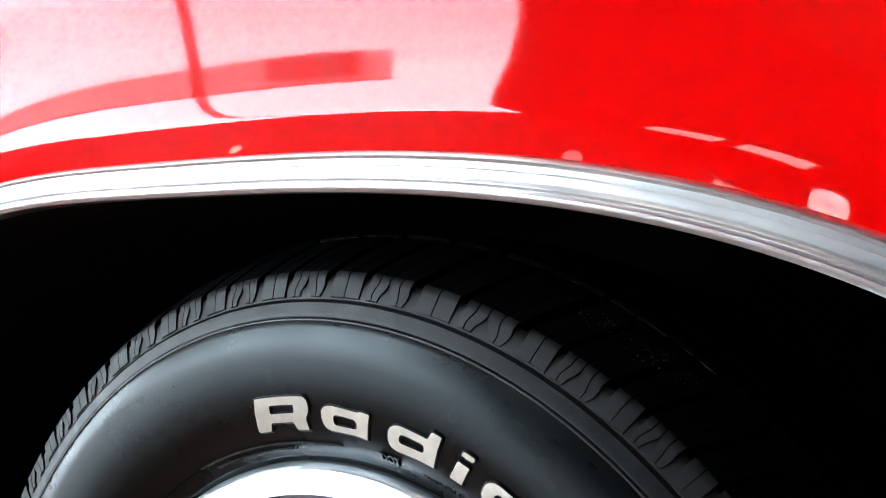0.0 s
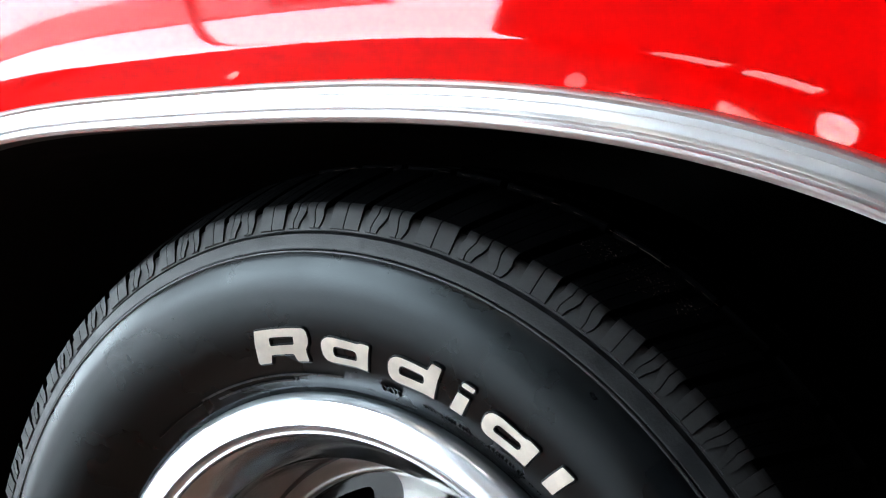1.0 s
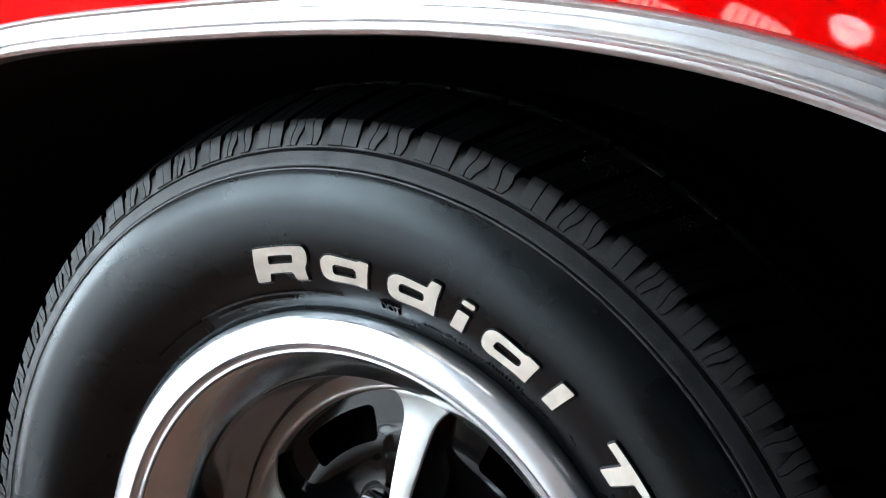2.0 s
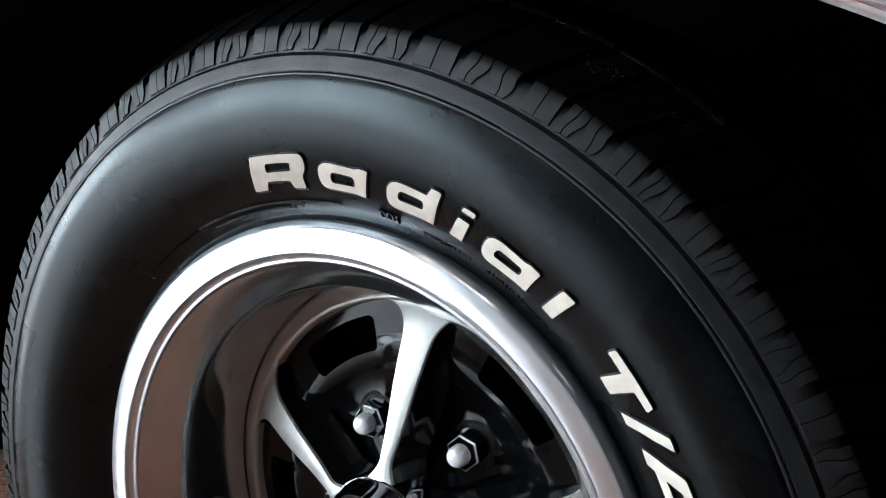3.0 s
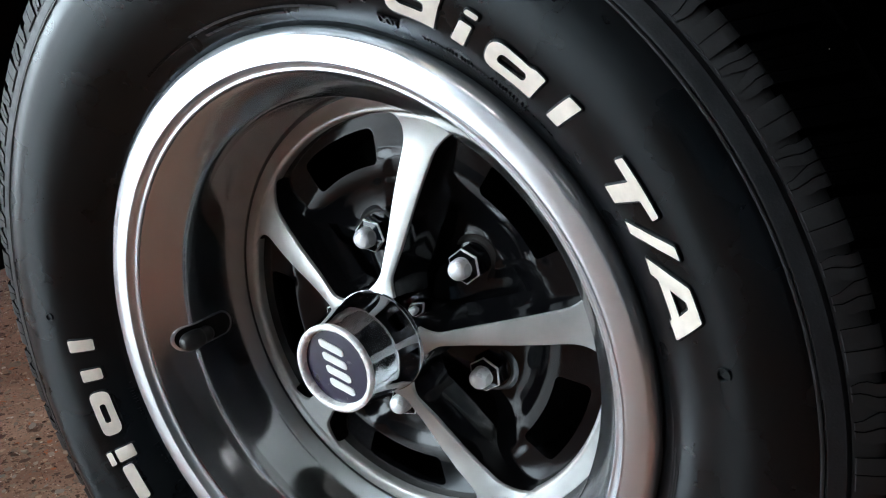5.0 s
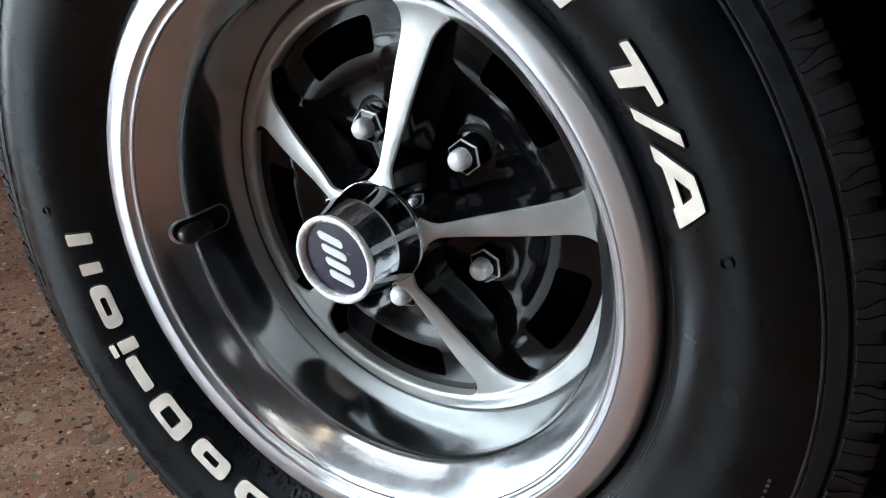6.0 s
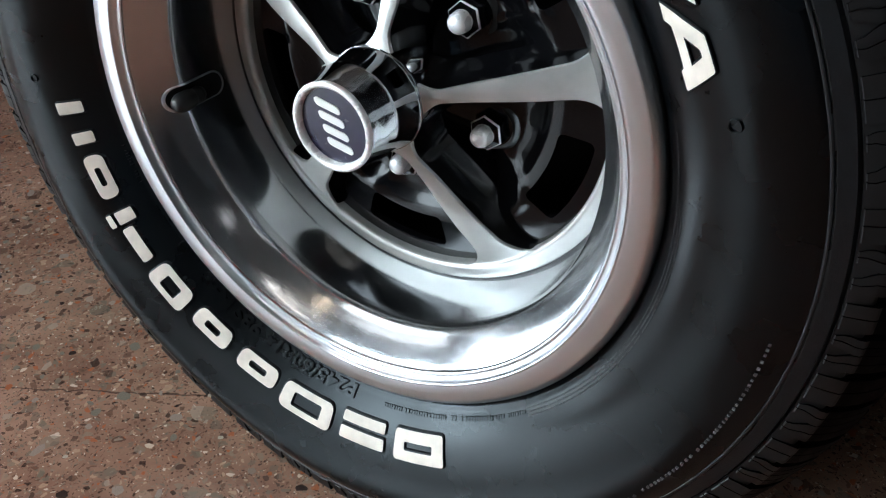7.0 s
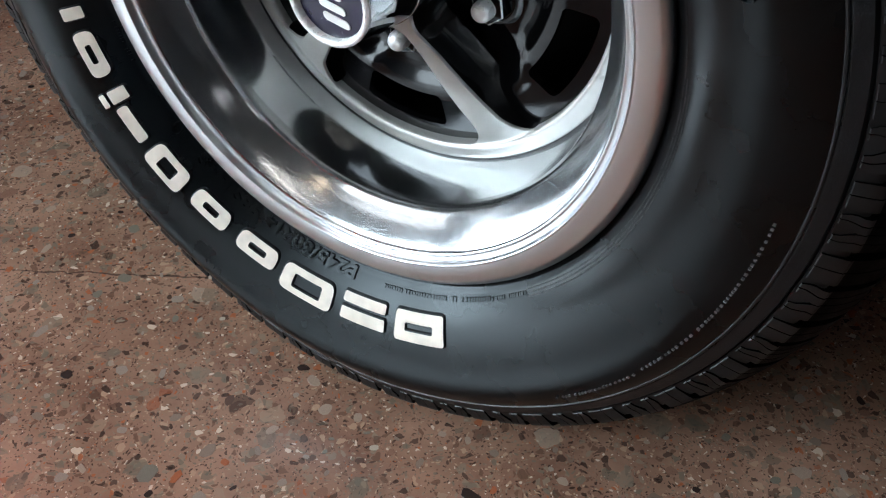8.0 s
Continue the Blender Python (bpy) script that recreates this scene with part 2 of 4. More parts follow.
def spline(points, per=6):
    """Smooth curve through points (Catmull-Rom)."""
    P = [Vector(p) for p in points]
    P = [2 * P[0] - P[1]] + P + [2 * P[-1] - P[-2]]
    out = []
    for i in range(1, len(P) - 2):
        for k in range(per):
            t = k / per
            a, b, c, d = P[i - 1], P[i], P[i + 1], P[i + 2]
            out.append(0.5 * (2 * b + (c - a) * t + (2 * a - 5 * b + 4 * c - d) * t * t + (3 * b - a - 3 * c + d) * t ** 3))
    out.append(P[-2])
    return [tuple(p) for p in out]


def smoothstep(a, b, x):
    t = min(1.0, max(0.0, (x - a) / (b - a)))
    return t * t * (3 - 2 * t)


# ================= the shop room =================
ROOM_X0, ROOM_X1, ROOM_Y0, ROOM_Y1, ROOM_Z = -9.5, 6.5, -5.5, 5.0, 5.4
WIN_X0, WIN_X1, WIN_Z0, WIN_Z1 = -9.2, -2.95, 0.03, 5.2
LOW_X0, LOW_X1, LOW_Z0, LOW_Z1 = 0.10, 3.0, 0.06, 0.95    # unseen tinted window added beside the wide one, brightens ring and tyre reflections

floor_bm = bmesh.new()
bmesh.ops.create_grid(floor_bm, x_segments=2, y_segments=2, size=1.0)
for v in floor_bm.verts:
    v.co.x = (ROOM_X0 + (ROOM_X1 - ROOM_X0) * (v.co.x + 1) / 2) + 1.0
    v.co.y = (ROOM_Y0 + (ROOM_Y1 - ROOM_Y0) * (v.co.y + 1) / 2) - 0.5
floor = tagged(obj("floor", floor_bm, FLOOR, smooth=False), "brown ground concrete floor with mixed pebble aggregate", "floor", kind="structure")
floor.location = (-1.0, 0.5, 0)


def wall_slab(name, lo, hi, label="plain painted shop wall", mat=WALL):
    return tagged(obj(name, box(lo, hi), mat, smooth=False), label, "wall", kind="structure")


wall_slab("wall_north", (ROOM_X0, ROOM_Y1, 0), (ROOM_X1, ROOM_Y1 + 0.2, ROOM_Z))
wall_slab("wall_east", (ROOM_X1, ROOM_Y0, 0), (ROOM_X1 + 0.2, ROOM_Y1, ROOM_Z), "dark painted shop wall")
ww = empty("wall_west", label="shop wall with a tall window", category="wall", kind="structure")
W2_Y0, W2_Y1, W2_Z0, W2_Z1 = -4.3, 0.1, 0.06, 2.9
for lo, hi in (((ROOM_X0 - 0.2, ROOM_Y0, 0), (ROOM_X0, ROOM_Y1, W2_Z0)), ((ROOM_X0 - 0.2, ROOM_Y0, W2_Z1), (ROOM_X0, ROOM_Y1, ROOM_Z)),
               ((ROOM_X0 - 0.2, W2_Y1, W2_Z0), (ROOM_X0, ROOM_Y1, W2_Z1)), ((ROOM_X0 - 0.2, ROOM_Y0, W2_Z0), (ROOM_X0, W2_Y0, W2_Z1))):
    part("wall_panel", box(lo, hi), WALL, ww, smooth=False)
win2 = empty("window_2", label="tall shop window with dark mullions", category="window", kind="structure")
for lo, hi in (((ROOM_X0 - 0.14, W2_Y0, W2_Z0), (ROOM_X0 - 0.06, W2_Y1, W2_Z0 + 0.06)), ((ROOM_X0 - 0.14, W2_Y0, W2_Z1 - 0.06), (ROOM_X0 - 0.06, W2_Y1, W2_Z1)),
               ((ROOM_X0 - 0.14, -2.55, W2_Z0 + 0.06), (ROOM_X0 - 0.06, -2.45, W2_Z1 - 0.06))):
    part("window_frame", box(lo, hi), FRAME, win2, smooth=False)
# the window wall behind the camera, as four slabs round its opening
sw = empty("wall_south", label="dark slate shop wall with a wide window and an added tinted one", category="wall", kind="structure")
for nm, lo, hi in (("wall_panel", (ROOM_X0, ROOM_Y0 - 0.2, 0), (ROOM_X1, ROOM_Y0, WIN_Z0)), ("wall_panel", (ROOM_X0, ROOM_Y0 - 0.2, WIN_Z1), (ROOM_X1, ROOM_Y0, ROOM_Z)),
                   ("wall_panel", (WIN_X1, ROOM_Y0 - 0.2, LOW_Z1), (ROOM_X1, ROOM_Y0, WIN_Z1)), ("wall_panel", (WIN_X1, ROOM_Y0 - 0.2, WIN_Z0), (LOW_X0, ROOM_Y0, LOW_Z1)), ("wall_panel", (LOW_X1, ROOM_Y0 - 0.2, WIN_Z0), (ROOM_X1, ROOM_Y0, LOW_Z1)), ("wall_panel", (ROOM_X0, ROOM_Y0 - 0.2, WIN_Z0), (WIN_X0, ROOM_Y0, WIN_Z1))):
    part(nm, box(lo, hi), PALE_WALL, sw, "dark slate wall panel", smooth=False)
tagged(obj("ceiling", box((ROOM_X0, ROOM_Y0, ROOM_Z), (ROOM_X1, ROOM_Y1, ROOM_Z + 0.2)), CEIL, smooth=False), "plain painted shop ceiling", "ceiling", kind="structure")

win = empty("window_1", label="wide shop window with dark mullion", category="window", kind="structure")
part("window_frame", box((WIN_X0, ROOM_Y0 - 0.14, WIN_Z0), (WIN_X1, ROOM_Y0 - 0.06, WIN_Z0 + 0.06)), FRAME, win, smooth=False)
part("window_frame", box((WIN_X0, ROOM_Y0 - 0.14, WIN_Z1 - 0.06), (WIN_X1, ROOM_Y0 - 0.06, WIN_Z1)), FRAME, win, smooth=False)
for mx in (-5.65,):
    part("mullion", box((mx - 0.028, ROOM_Y0 - 0.14, WIN_Z0 + 0.06), (mx + 0.028, ROOM_Y0 - 0.06, WIN_Z1 - 0.06)), FRAME, win, smooth=False)

# added low window: its tint sets how bright the wheel's reflections get
low = empty("added_window", label="added window of dark tinted glass, dim light for the wheel's reflections", category="window", kind="structure")
part("window_frame", box((LOW_X0, ROOM_Y0 - 0.14, WIN_Z0), (LOW_X1, ROOM_Y0 - 0.06, LOW_Z0)), FRAME, low, smooth=False)
part("window_frame", box((LOW_X0, ROOM_Y0 - 0.14, LOW_Z1 - 0.04), (LOW_X1, ROOM_Y0 - 0.06, LOW_Z1)), FRAME, low, smooth=False)
part("pane", box((LOW_X0, ROOM_Y0 - 0.11, LOW_Z0), (LOW_X1, ROOM_Y0 - 0.10, LOW_Z1 - 0.04)), TINTED, low, "added dark tinted pane", smooth=False)
part("mullion", box((1.52, ROOM_Y0 - 0.14, LOW_Z0), (1.58, ROOM_Y0 - 0.06, LOW_Z1 - 0.04)), FRAME, low, smooth=False)

# outside: pale paving, a low brick row, overcast sky
tagged(obj("pavement", box((-40, -38, -0.12), (29, 31, -0.05)), PAVING, smooth=False), "pale paving outside the window", "pavement", kind="structure")
sheet = bmesh.new()
rows = []
for k in range(13):
    t = radians(86 * k / 12)
    rows.append([sheet.verts.new((-5.5 + 34 * math.cos(t) * math.cos(radians(w)), -3.5 + 34 * math.cos(t) * math.sin(radians(w)), -0.3 + 20 * math.sin(t))) for w in range(0, 361, 10)])
for p, q in zip(rows, rows[1:]):
    for k in range(len(p) - 1):
        sheet.faces.new((p[k], p[k + 1], q[k + 1], q[k]))
back = obj("backdrop", sheet, SKYSHEET)
tagged(back, "bright overcast sky outside the window", "sky", kind="structure")
shed = empty("far_building", label="low dark brick building across the yard", category="building")
part("wall", box((-31.0, -19.4, -0.05), (-13.6, -18.4, 1.70)), BRICK, shed, smooth=False)
part("annex", box((-15.9, -18.4, -0.05), (-13.8, -17.9, 1.25)), FRAME, shed, smooth=False)
part("roof", box((-31.1, -19.5, 1.70), (-13.5, -18.3, 1.85)), FRAME, shed, smooth=False)


LAMP_Z = 4.70


def rods(e, xs):
    for x in xs:
        part("rod", box((x - 0.006, -0.006, 0.07), (x + 0.006, 0.006, ROOM_Z - LAMP_Z)), FRAME, e, "thin hanging rod", smooth=False)


def lamp(at, size, mat, label):
    e = empty("ceiling_lamp", at, label=label, category="ceiling lamp", group="ceiling lamps")
    part("housing", box((-size[0] / 2 - 0.03, -size[1] / 2 - 0.03, 0.02), (size[0] / 2 + 0.03, size[1] / 2 + 0.03, 0.08), 0.01), FRAME, e)
    part("diffuser", box((-size[0] / 2, -size[1] / 2, 0), (size[0] / 2, size[1] / 2, 0.02), 0.004), mat, e, "glowing diffuser")
    n = 6
    for k in range(1, n):
        x = size[0] * (k / n - 0.5)
        part("louvre", box((x - 0.008, -size[1] / 2, -0.03), (x + 0.008, size[1] / 2, -0.002)), FRAME, e, "dark cross louvre", smooth=False)
    rods(e, (-size[0] * 0.4, size[0] * 0.4))
    return e


STRIP = "slim hanging strip lamp with a bright diffuser"
for lx, ly, long in ((-1.12, -5.05, 0.62), (-0.26, -5.02, 0.66), (-0.22, -3.92, 0.56), (-1.05, -3.62, 0.45)):
    lamp((lx, ly, LAMP_Z), (long, 0.50 if ly < -5 else 0.20), TUBE, STRIP)

# unseen wide panels added over the open floor ahead of the car as fill light
for lx in (-2.10, -3.05, -4.05, -5.35, -6.65, -7.95):
    lamp((lx, -1.55, LAMP_Z), (1.15, 1.5), FILL_PANEL, "added wide panel lamp that fills light from above")


def round_lamp(at, r, mat, label):
    e = empty("round_lamp", at, label=label, category="ceiling lamp", group="round ceiling lamps")
    turned = Matrix.Rotation(radians(90), 4, "X")
    rim = lathe([(r, 0.0), (r * 1.06, 0.01), (r * 1.06, 0.06), (r * 0.3, 0.08), (r * 0.02, 0.08)], 40)
    rim.transform(turned)
    part("rim", rim, FRAME, e, "dark lamp rim")
    if r > 0.15:
        # nested ring tubes in an open dish
        for k in range(4):
            rr = r * (0.96 - 0.235 * k)
            tube = lathe([(rr + 0.011 * math.cos(radians(a)), -0.012 + 0.011 * math.sin(radians(a))) for a in range(0, 360, 45)], 40, closed=True)
            tube.transform(turned)
            part("ring_tube", tube, mat, e, "glowing ring tube")
    else:
        diffuser = lathe([(r, 0.004), (r * 0.7, -0.012), (r * 0.002, -0.02)], 40)
        diffuser.transform(turned)
        part("diffuser", diffuser, mat, e, "glowing diffuser")
    rods(e, (0.0,))
    return e


for lx, ly in ((3.95, -4.75), (2.65, -2.15)):
    lamp((lx, ly, LAMP_Z), (0.75, 0.42), BULB, "short hanging panel lamp with a bright diffuser")
lamp((-0.95, -2.70, LAMP_Z), (0.22, 0.80), SPOT, "narrow hanging lamp, warm white light")
round_lamp((0.44, -4.38, LAMP_Z), 0.18, RINGS, "round hanging lamp with a bright diffuser")
round_lamp((-1.67, -3.66, LAMP_Z), 0.09, BULB, "small round hanging lamp, very bright")
round_lamp((-4.92, -3.30, LAMP_Z), 0.06, TUBE, "small round hanging lamp with a bright diffuser")

# ================= the wheel =================
AXLE = 0.309            # height of the wheel's axle over the floor
FIRST_NUT, FIRST_SPOKE, STEP = 49.33, 13.33, 72.0
car = wheel = empty("car", (0, 0, 0), label="red car with five-spoke wheel and white-lettered tyre", category="car")

# ---- tyre: carcass, turned and flattened where it stands ----
SIDE = [(0.1860, -0.0400), (0.1895, -0.0520), (0.1945, -0.0597), (0.1980, -0.0625), (0.2050, -0.0688), (0.2150, -0.0766), (0.2250, -0.0823),
        (0.2350, -0.0861), (0.2430, -0.0879), (0.2500, -0.0886), (0.2560, -0.0886), (0.2630, -0.0877), (0.2720, -0.0850), (0.2830, -0.0814)]
SIDE_R, SIDE_Y = [p[0] for p in SIDE], [p[1] for p in SIDE]


def side_y(r):
    return float(np.interp(r, SIDE_R, SIDE_Y))


def settle(bm, lift=0.0):
    """The tyre's foot is pressed flat on the floor and bulges a little."""
    for v in bm.verts:
        low = -AXLE + 0.0005 + lift
        if v.co.z < -0.02 and v.co.y < 0:
            r = math.hypot(v.co.x, v.co.z)
            v.co.y -= 0.0055 * smoothstep(-0.02, -0.20, v.co.z) * math.exp(-((r - 0.262) / 0.014) ** 2)
        if v.co.z < -0.22:
            k = smoothstep(-0.22, -0.31, v.co.z) * math.exp(-(v.co.x / 0.12) ** 2)
            if v.co.y < 0.04:
                v.co.y -= 0.004 * k * smoothstep(0.04, -0.05, v.co.y)
        if v.co.z < low:
            v.co.z = low
    return bm


front = [p for p in spline(SIDE[2:], 4)]
ribbed = []
for r, y in front:
    d = 0.0
    if 0.1965 < r < 0.1992:
        d = -0.0006
    ribbed.append((r, y + d))
ribbed = [p for p in ribbed if not 0.2715 < p[0] < 0.2762]
ribbed += [*((r, side_y(r) + d) for r, d in ((0.2722, 0.0001), (0.2726, 0.0003), (0.2731, -0.0004), (0.2737, -0.0005), (0.2742, -0.0001), (0.2747, 0.0004), (0.2752, 0.0001), (0.2758, 0.0)))]
ribbed.sort()
ribbed = [p for p in ribbed if p[0] < 0.2822]
MID = 0.042
crown = [(0.2826, -0.0815), (0.2832, -0.0796), (0.2839, -0.0789), (0.2845, -0.0797), (0.2856, -0.0795), (0.2890, -0.0785), (0.2930, -0.0770), (0.2958, -0.0752), (0.2966, -0.0735), (0.2990, -0.0670), (0.3030, -0.0580), (0.3075, -0.0450), (0.3110, -0.0300), (0.3135, 0.0000), (0.3145, MID)]
half = [(0.1860, -0.0400), (0.1895, -0.0520)] + ribbed + crown
tyre_profile = half + [(r, 2 * MID - y) for r, y in reversed(half[:-1])]
carcass = lathe(tyre_profile, 288)
for f in carcass.faces:
    c = f.calc_center_median()
    r = math.hypot(c.x, c.z)
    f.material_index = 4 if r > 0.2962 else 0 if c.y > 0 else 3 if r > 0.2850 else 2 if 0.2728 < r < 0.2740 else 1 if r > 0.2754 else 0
tyre = part("tyre", settle(carcass), (RUBBER, BAND, PALE_RUBBER, SHOULDER, TREAD), wheel, "black radial tyre with raised cream lettering")

# ---- shoulder blocks of the tread ----
OUTER = [(0.2854, -0.0799), (0.2860, -0.0803), (0.2890, -0.0795), (0.2922, -0.0785), (0.2954, -0.0774), (0.2984, -0.0762), (0.2996, -0.0745), (0.3045, -0.0670), (0.3105, -0.0560), (0.3160, -0.0440), (0.3195, -0.0350)]
INNER = [(0.2848, -0.0760), (0.2875, -0.0705), (0.2882, -0.0697), (0.2890, -0.0687), (0.2898, -0.0676), (0.2905, -0.0665), (0.2920, -0.0645), (0.2965, -0.0585), (0.3020, -0.0495), (0.3070, -0.0395), (0.3100, -0.0310)]


def tread_block(pieces, pitch, start):
    """One shoulder block of two pieces with a slit between. A piece: its left and right edge at the foot, at mid height and at the crown, as shares of the unit's pitch."""
    bm = bmesh.new()
    for left, right, wave in pieces:
        grid = []
        for (ro, yo), (ri, yi) in zip(OUTER, INNER):
            up = min(1.0, max(0.0, (ro - 0.2862) / 0.0130))
            over = max(0.0, ro - 0.2996) / 0.020
            edge = [float(np.interp(up, (0, 0.45, 1), e)) for e in (left, right)]
            shift = -2.4 * over + 0.012 * pitch * wave * math.sin(2 * math.pi * up)
            row = []
            for k in range(3):
                a = radians(start - pitch * (edge[0] + (edge[1] - edge[0]) * k / 2) + shift)
                row.append((bm.verts.new((ro * math.cos(a), yo, ro * math.sin(a))), bm.verts.new((ri * math.cos(a), yi, ri * math.sin(a)))))
            grid.append(row)
        for i in range(len(grid) - 1):
            for k in range(2):
                # the pale lowest facet carries a painted highlight along the foot
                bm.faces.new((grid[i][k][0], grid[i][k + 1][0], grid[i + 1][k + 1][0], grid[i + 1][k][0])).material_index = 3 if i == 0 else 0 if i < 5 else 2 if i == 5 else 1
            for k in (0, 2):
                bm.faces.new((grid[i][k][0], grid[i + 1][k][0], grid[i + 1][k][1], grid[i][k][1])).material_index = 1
        for i in (0, len(grid) - 1):
            for k in range(2):
                bm.faces.new((grid[i][k][0], grid[i][k][1], grid[i][k + 1][1], grid[i][k + 1][0]))
    return bm


# a square block and two whose feet are cut like a lens, in each unit; the pitch of the units varies round the tyre
WIDE = (((0.005, 0.005, 0.01), (0.165, 0.167, 0.168), 0), ((0.176, 0.179, 0.180), (0.345, 0.350, 0.350), 0))
LENS_1 = (((0.435, 0.415, 0.435), (0.488, 0.505, 0.530), 1), ((0.500, 0.518, 0.542), (0.560, 0.620, 0.640), 1))
LENS_2 = (((0.720, 0.675, 0.652), (0.782, 0.772, 0.770), -1), ((0.794, 0.785, 0.782), (0.850, 0.890, 0.895), -1))
STARTS = [115.17, 107.25, 98.38, 88.58, 77.71, 65.49, 55.85, 47.4]
REST = [8.2, 9.0, 10.4, 11.6, 9.6, 8.6, 10.0]
gap = STARTS[-1] - (STARTS[0] - 360)
count = 31
scale_up = gap / sum(REST[k % 7] for k in range(count))
for k in range(count - 1):
    STARTS.append(STARTS[-1] - REST[k % 7] * scale_up)
STARTS.append(STARTS[0] - 360)
for a, b in zip(STARTS, STARTS[1:]):
    for kind in (WIDE, LENS_1, LENS_2):
        part("tread_block", settle(tread_block(kind, a - b, a), 0.0002), (SHOULDER, TREAD, WORN, PALE_RUBBER), tyre)


def rib_piece(y0, y1, r, a0, a1, turn):
    bm = bmesh.new()
    rows = []
    for y, rr, slip in ((y0, r - 0.008, 0), (y0, r - 0.001, 0), (y0 + 0.001, r, 0), ((y0 + y1) / 2, r + 0.0005, -0.5), (y1 - 0.001, r, -1.0), (y1, r - 0.001, -1.0), (y1, r - 0.008, -1.0)):
        rows.append([bm.verts.new((rr * math.cos(radians(a + slip + turn)), y, rr * math.sin(radians(a + slip + turn)))) for a in (a0, (a0 + a1) / 2, a1)])
    for p, q in zip(rows, rows[1:]):
        for k in range(2):
            bm.faces.new((p[k], p[k + 1], q[k + 1], q[k]))
    for k in (0, 2):
        bm.faces.new([row[k] for row in rows])
    return bm


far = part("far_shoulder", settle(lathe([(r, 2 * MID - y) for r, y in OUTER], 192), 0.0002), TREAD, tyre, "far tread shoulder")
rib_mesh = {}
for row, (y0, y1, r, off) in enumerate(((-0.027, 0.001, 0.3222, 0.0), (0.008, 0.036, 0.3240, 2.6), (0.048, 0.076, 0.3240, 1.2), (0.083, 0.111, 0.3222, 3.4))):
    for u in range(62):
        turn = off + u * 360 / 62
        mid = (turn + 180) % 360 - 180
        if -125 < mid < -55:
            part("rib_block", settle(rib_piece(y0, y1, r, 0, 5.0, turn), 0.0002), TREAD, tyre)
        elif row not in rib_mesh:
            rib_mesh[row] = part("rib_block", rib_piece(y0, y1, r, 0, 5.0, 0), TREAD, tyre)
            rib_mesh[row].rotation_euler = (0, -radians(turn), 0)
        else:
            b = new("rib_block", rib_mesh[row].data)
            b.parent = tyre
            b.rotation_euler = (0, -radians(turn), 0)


# ---- raised characters and shapes on the sidewall ----
def flat_mesh(curve, step=3.0):
    """The filled, thickened mesh of a text or outline, cut finely so that it can be bent."""
    ob = bpy.data.objects.new("outline", curve)
    scene.collection.objects.link(ob)
    deps = bpy.context.evaluated_depsgraph_get()
    me = bpy.data.meshes.new_from_object(ob.evaluated_get(deps))
    bpy.data.objects.remove(ob)
    bm = bmesh.new()
    bm.from_mesh(me)
    bpy.data.meshes.remove(me)
    bmesh.ops.remove_doubles(bm, verts=bm.verts, dist=1e-4)
    for axis in (0, 1):
        vals = [v.co[axis] for v in bm.verts]
        lo, hi = min(vals), max(vals)
        n = max(2, int((hi - lo) / step))
        for k in range(1, n):
            at, no = [0, 0, 0], [0, 0, 0]
            at[axis], no[axis] = lo + (hi - lo) * k / n, 1
            bmesh.ops.bisect_plane(bm, geom=bm.verts[:] + bm.edges[:] + bm.faces[:], plane_co=at, plane_no=no)
    return bm


def glyph(text, bold=0.0):
    c = bpy.data.curves.new("text", "FONT")
    c.body, c.extrude, c.offset, c.resolution_u = text, 0.48, bold, 4
    c.bevel_depth, c.bevel_resolution = 0.02, 0
    return flat_mesh(c, 0.22)


def outline(loops, bevel=1.0):
    """A raised letter: its flat face keeps the outline, its sides slope outwards all round. Millimetres."""
    c = bpy.data.curves.new("outline", "CURVE")
    c.dimensions, c.fill_mode, c.extrude = "2D", "BOTH", 0.45 * bevel
    c.bevel_depth, c.bevel_resolution = bevel, 2
    for loop in loops:
        s = c.splines.new("POLY")
        s.points.add(len(loop) - 1)
        for p, (x, y) in zip(s.points, loop):
            p.co = (x, y, 0, 1)
        s.use_cyclic_u = True
    return flat_mesh(c)


def rounded_loop(corners, n=5):
    """A closed outline from (x, y, radius) corners."""
    pts = []
    for i, (x, y, r) in enumerate(corners):
        p, q, w = Vector(corners[i - 1][:2]), Vector((x, y)), Vector(corners[(i + 1) % len(corners)][:2])
        d0, d1 = p - q, w - q
        r = min(r, d0.length * 0.48, d1.length * 0.48)
        s, e = q + d0.normalized() * r, q + d1.normalized() * r
        for k in range(n + 1):
            t = k / n
            b = (1 - t) ** 2 * s + 2 * t * (1 - t) * q + t * t * e
            pts.append((b.x, b.y))
    return pts


def rounded(x0, y0, x1, y1, r):
    return rounded_loop([(x0, y0, r), (x1, y0, r), (x1, y1, r), (x0, y1, r)])


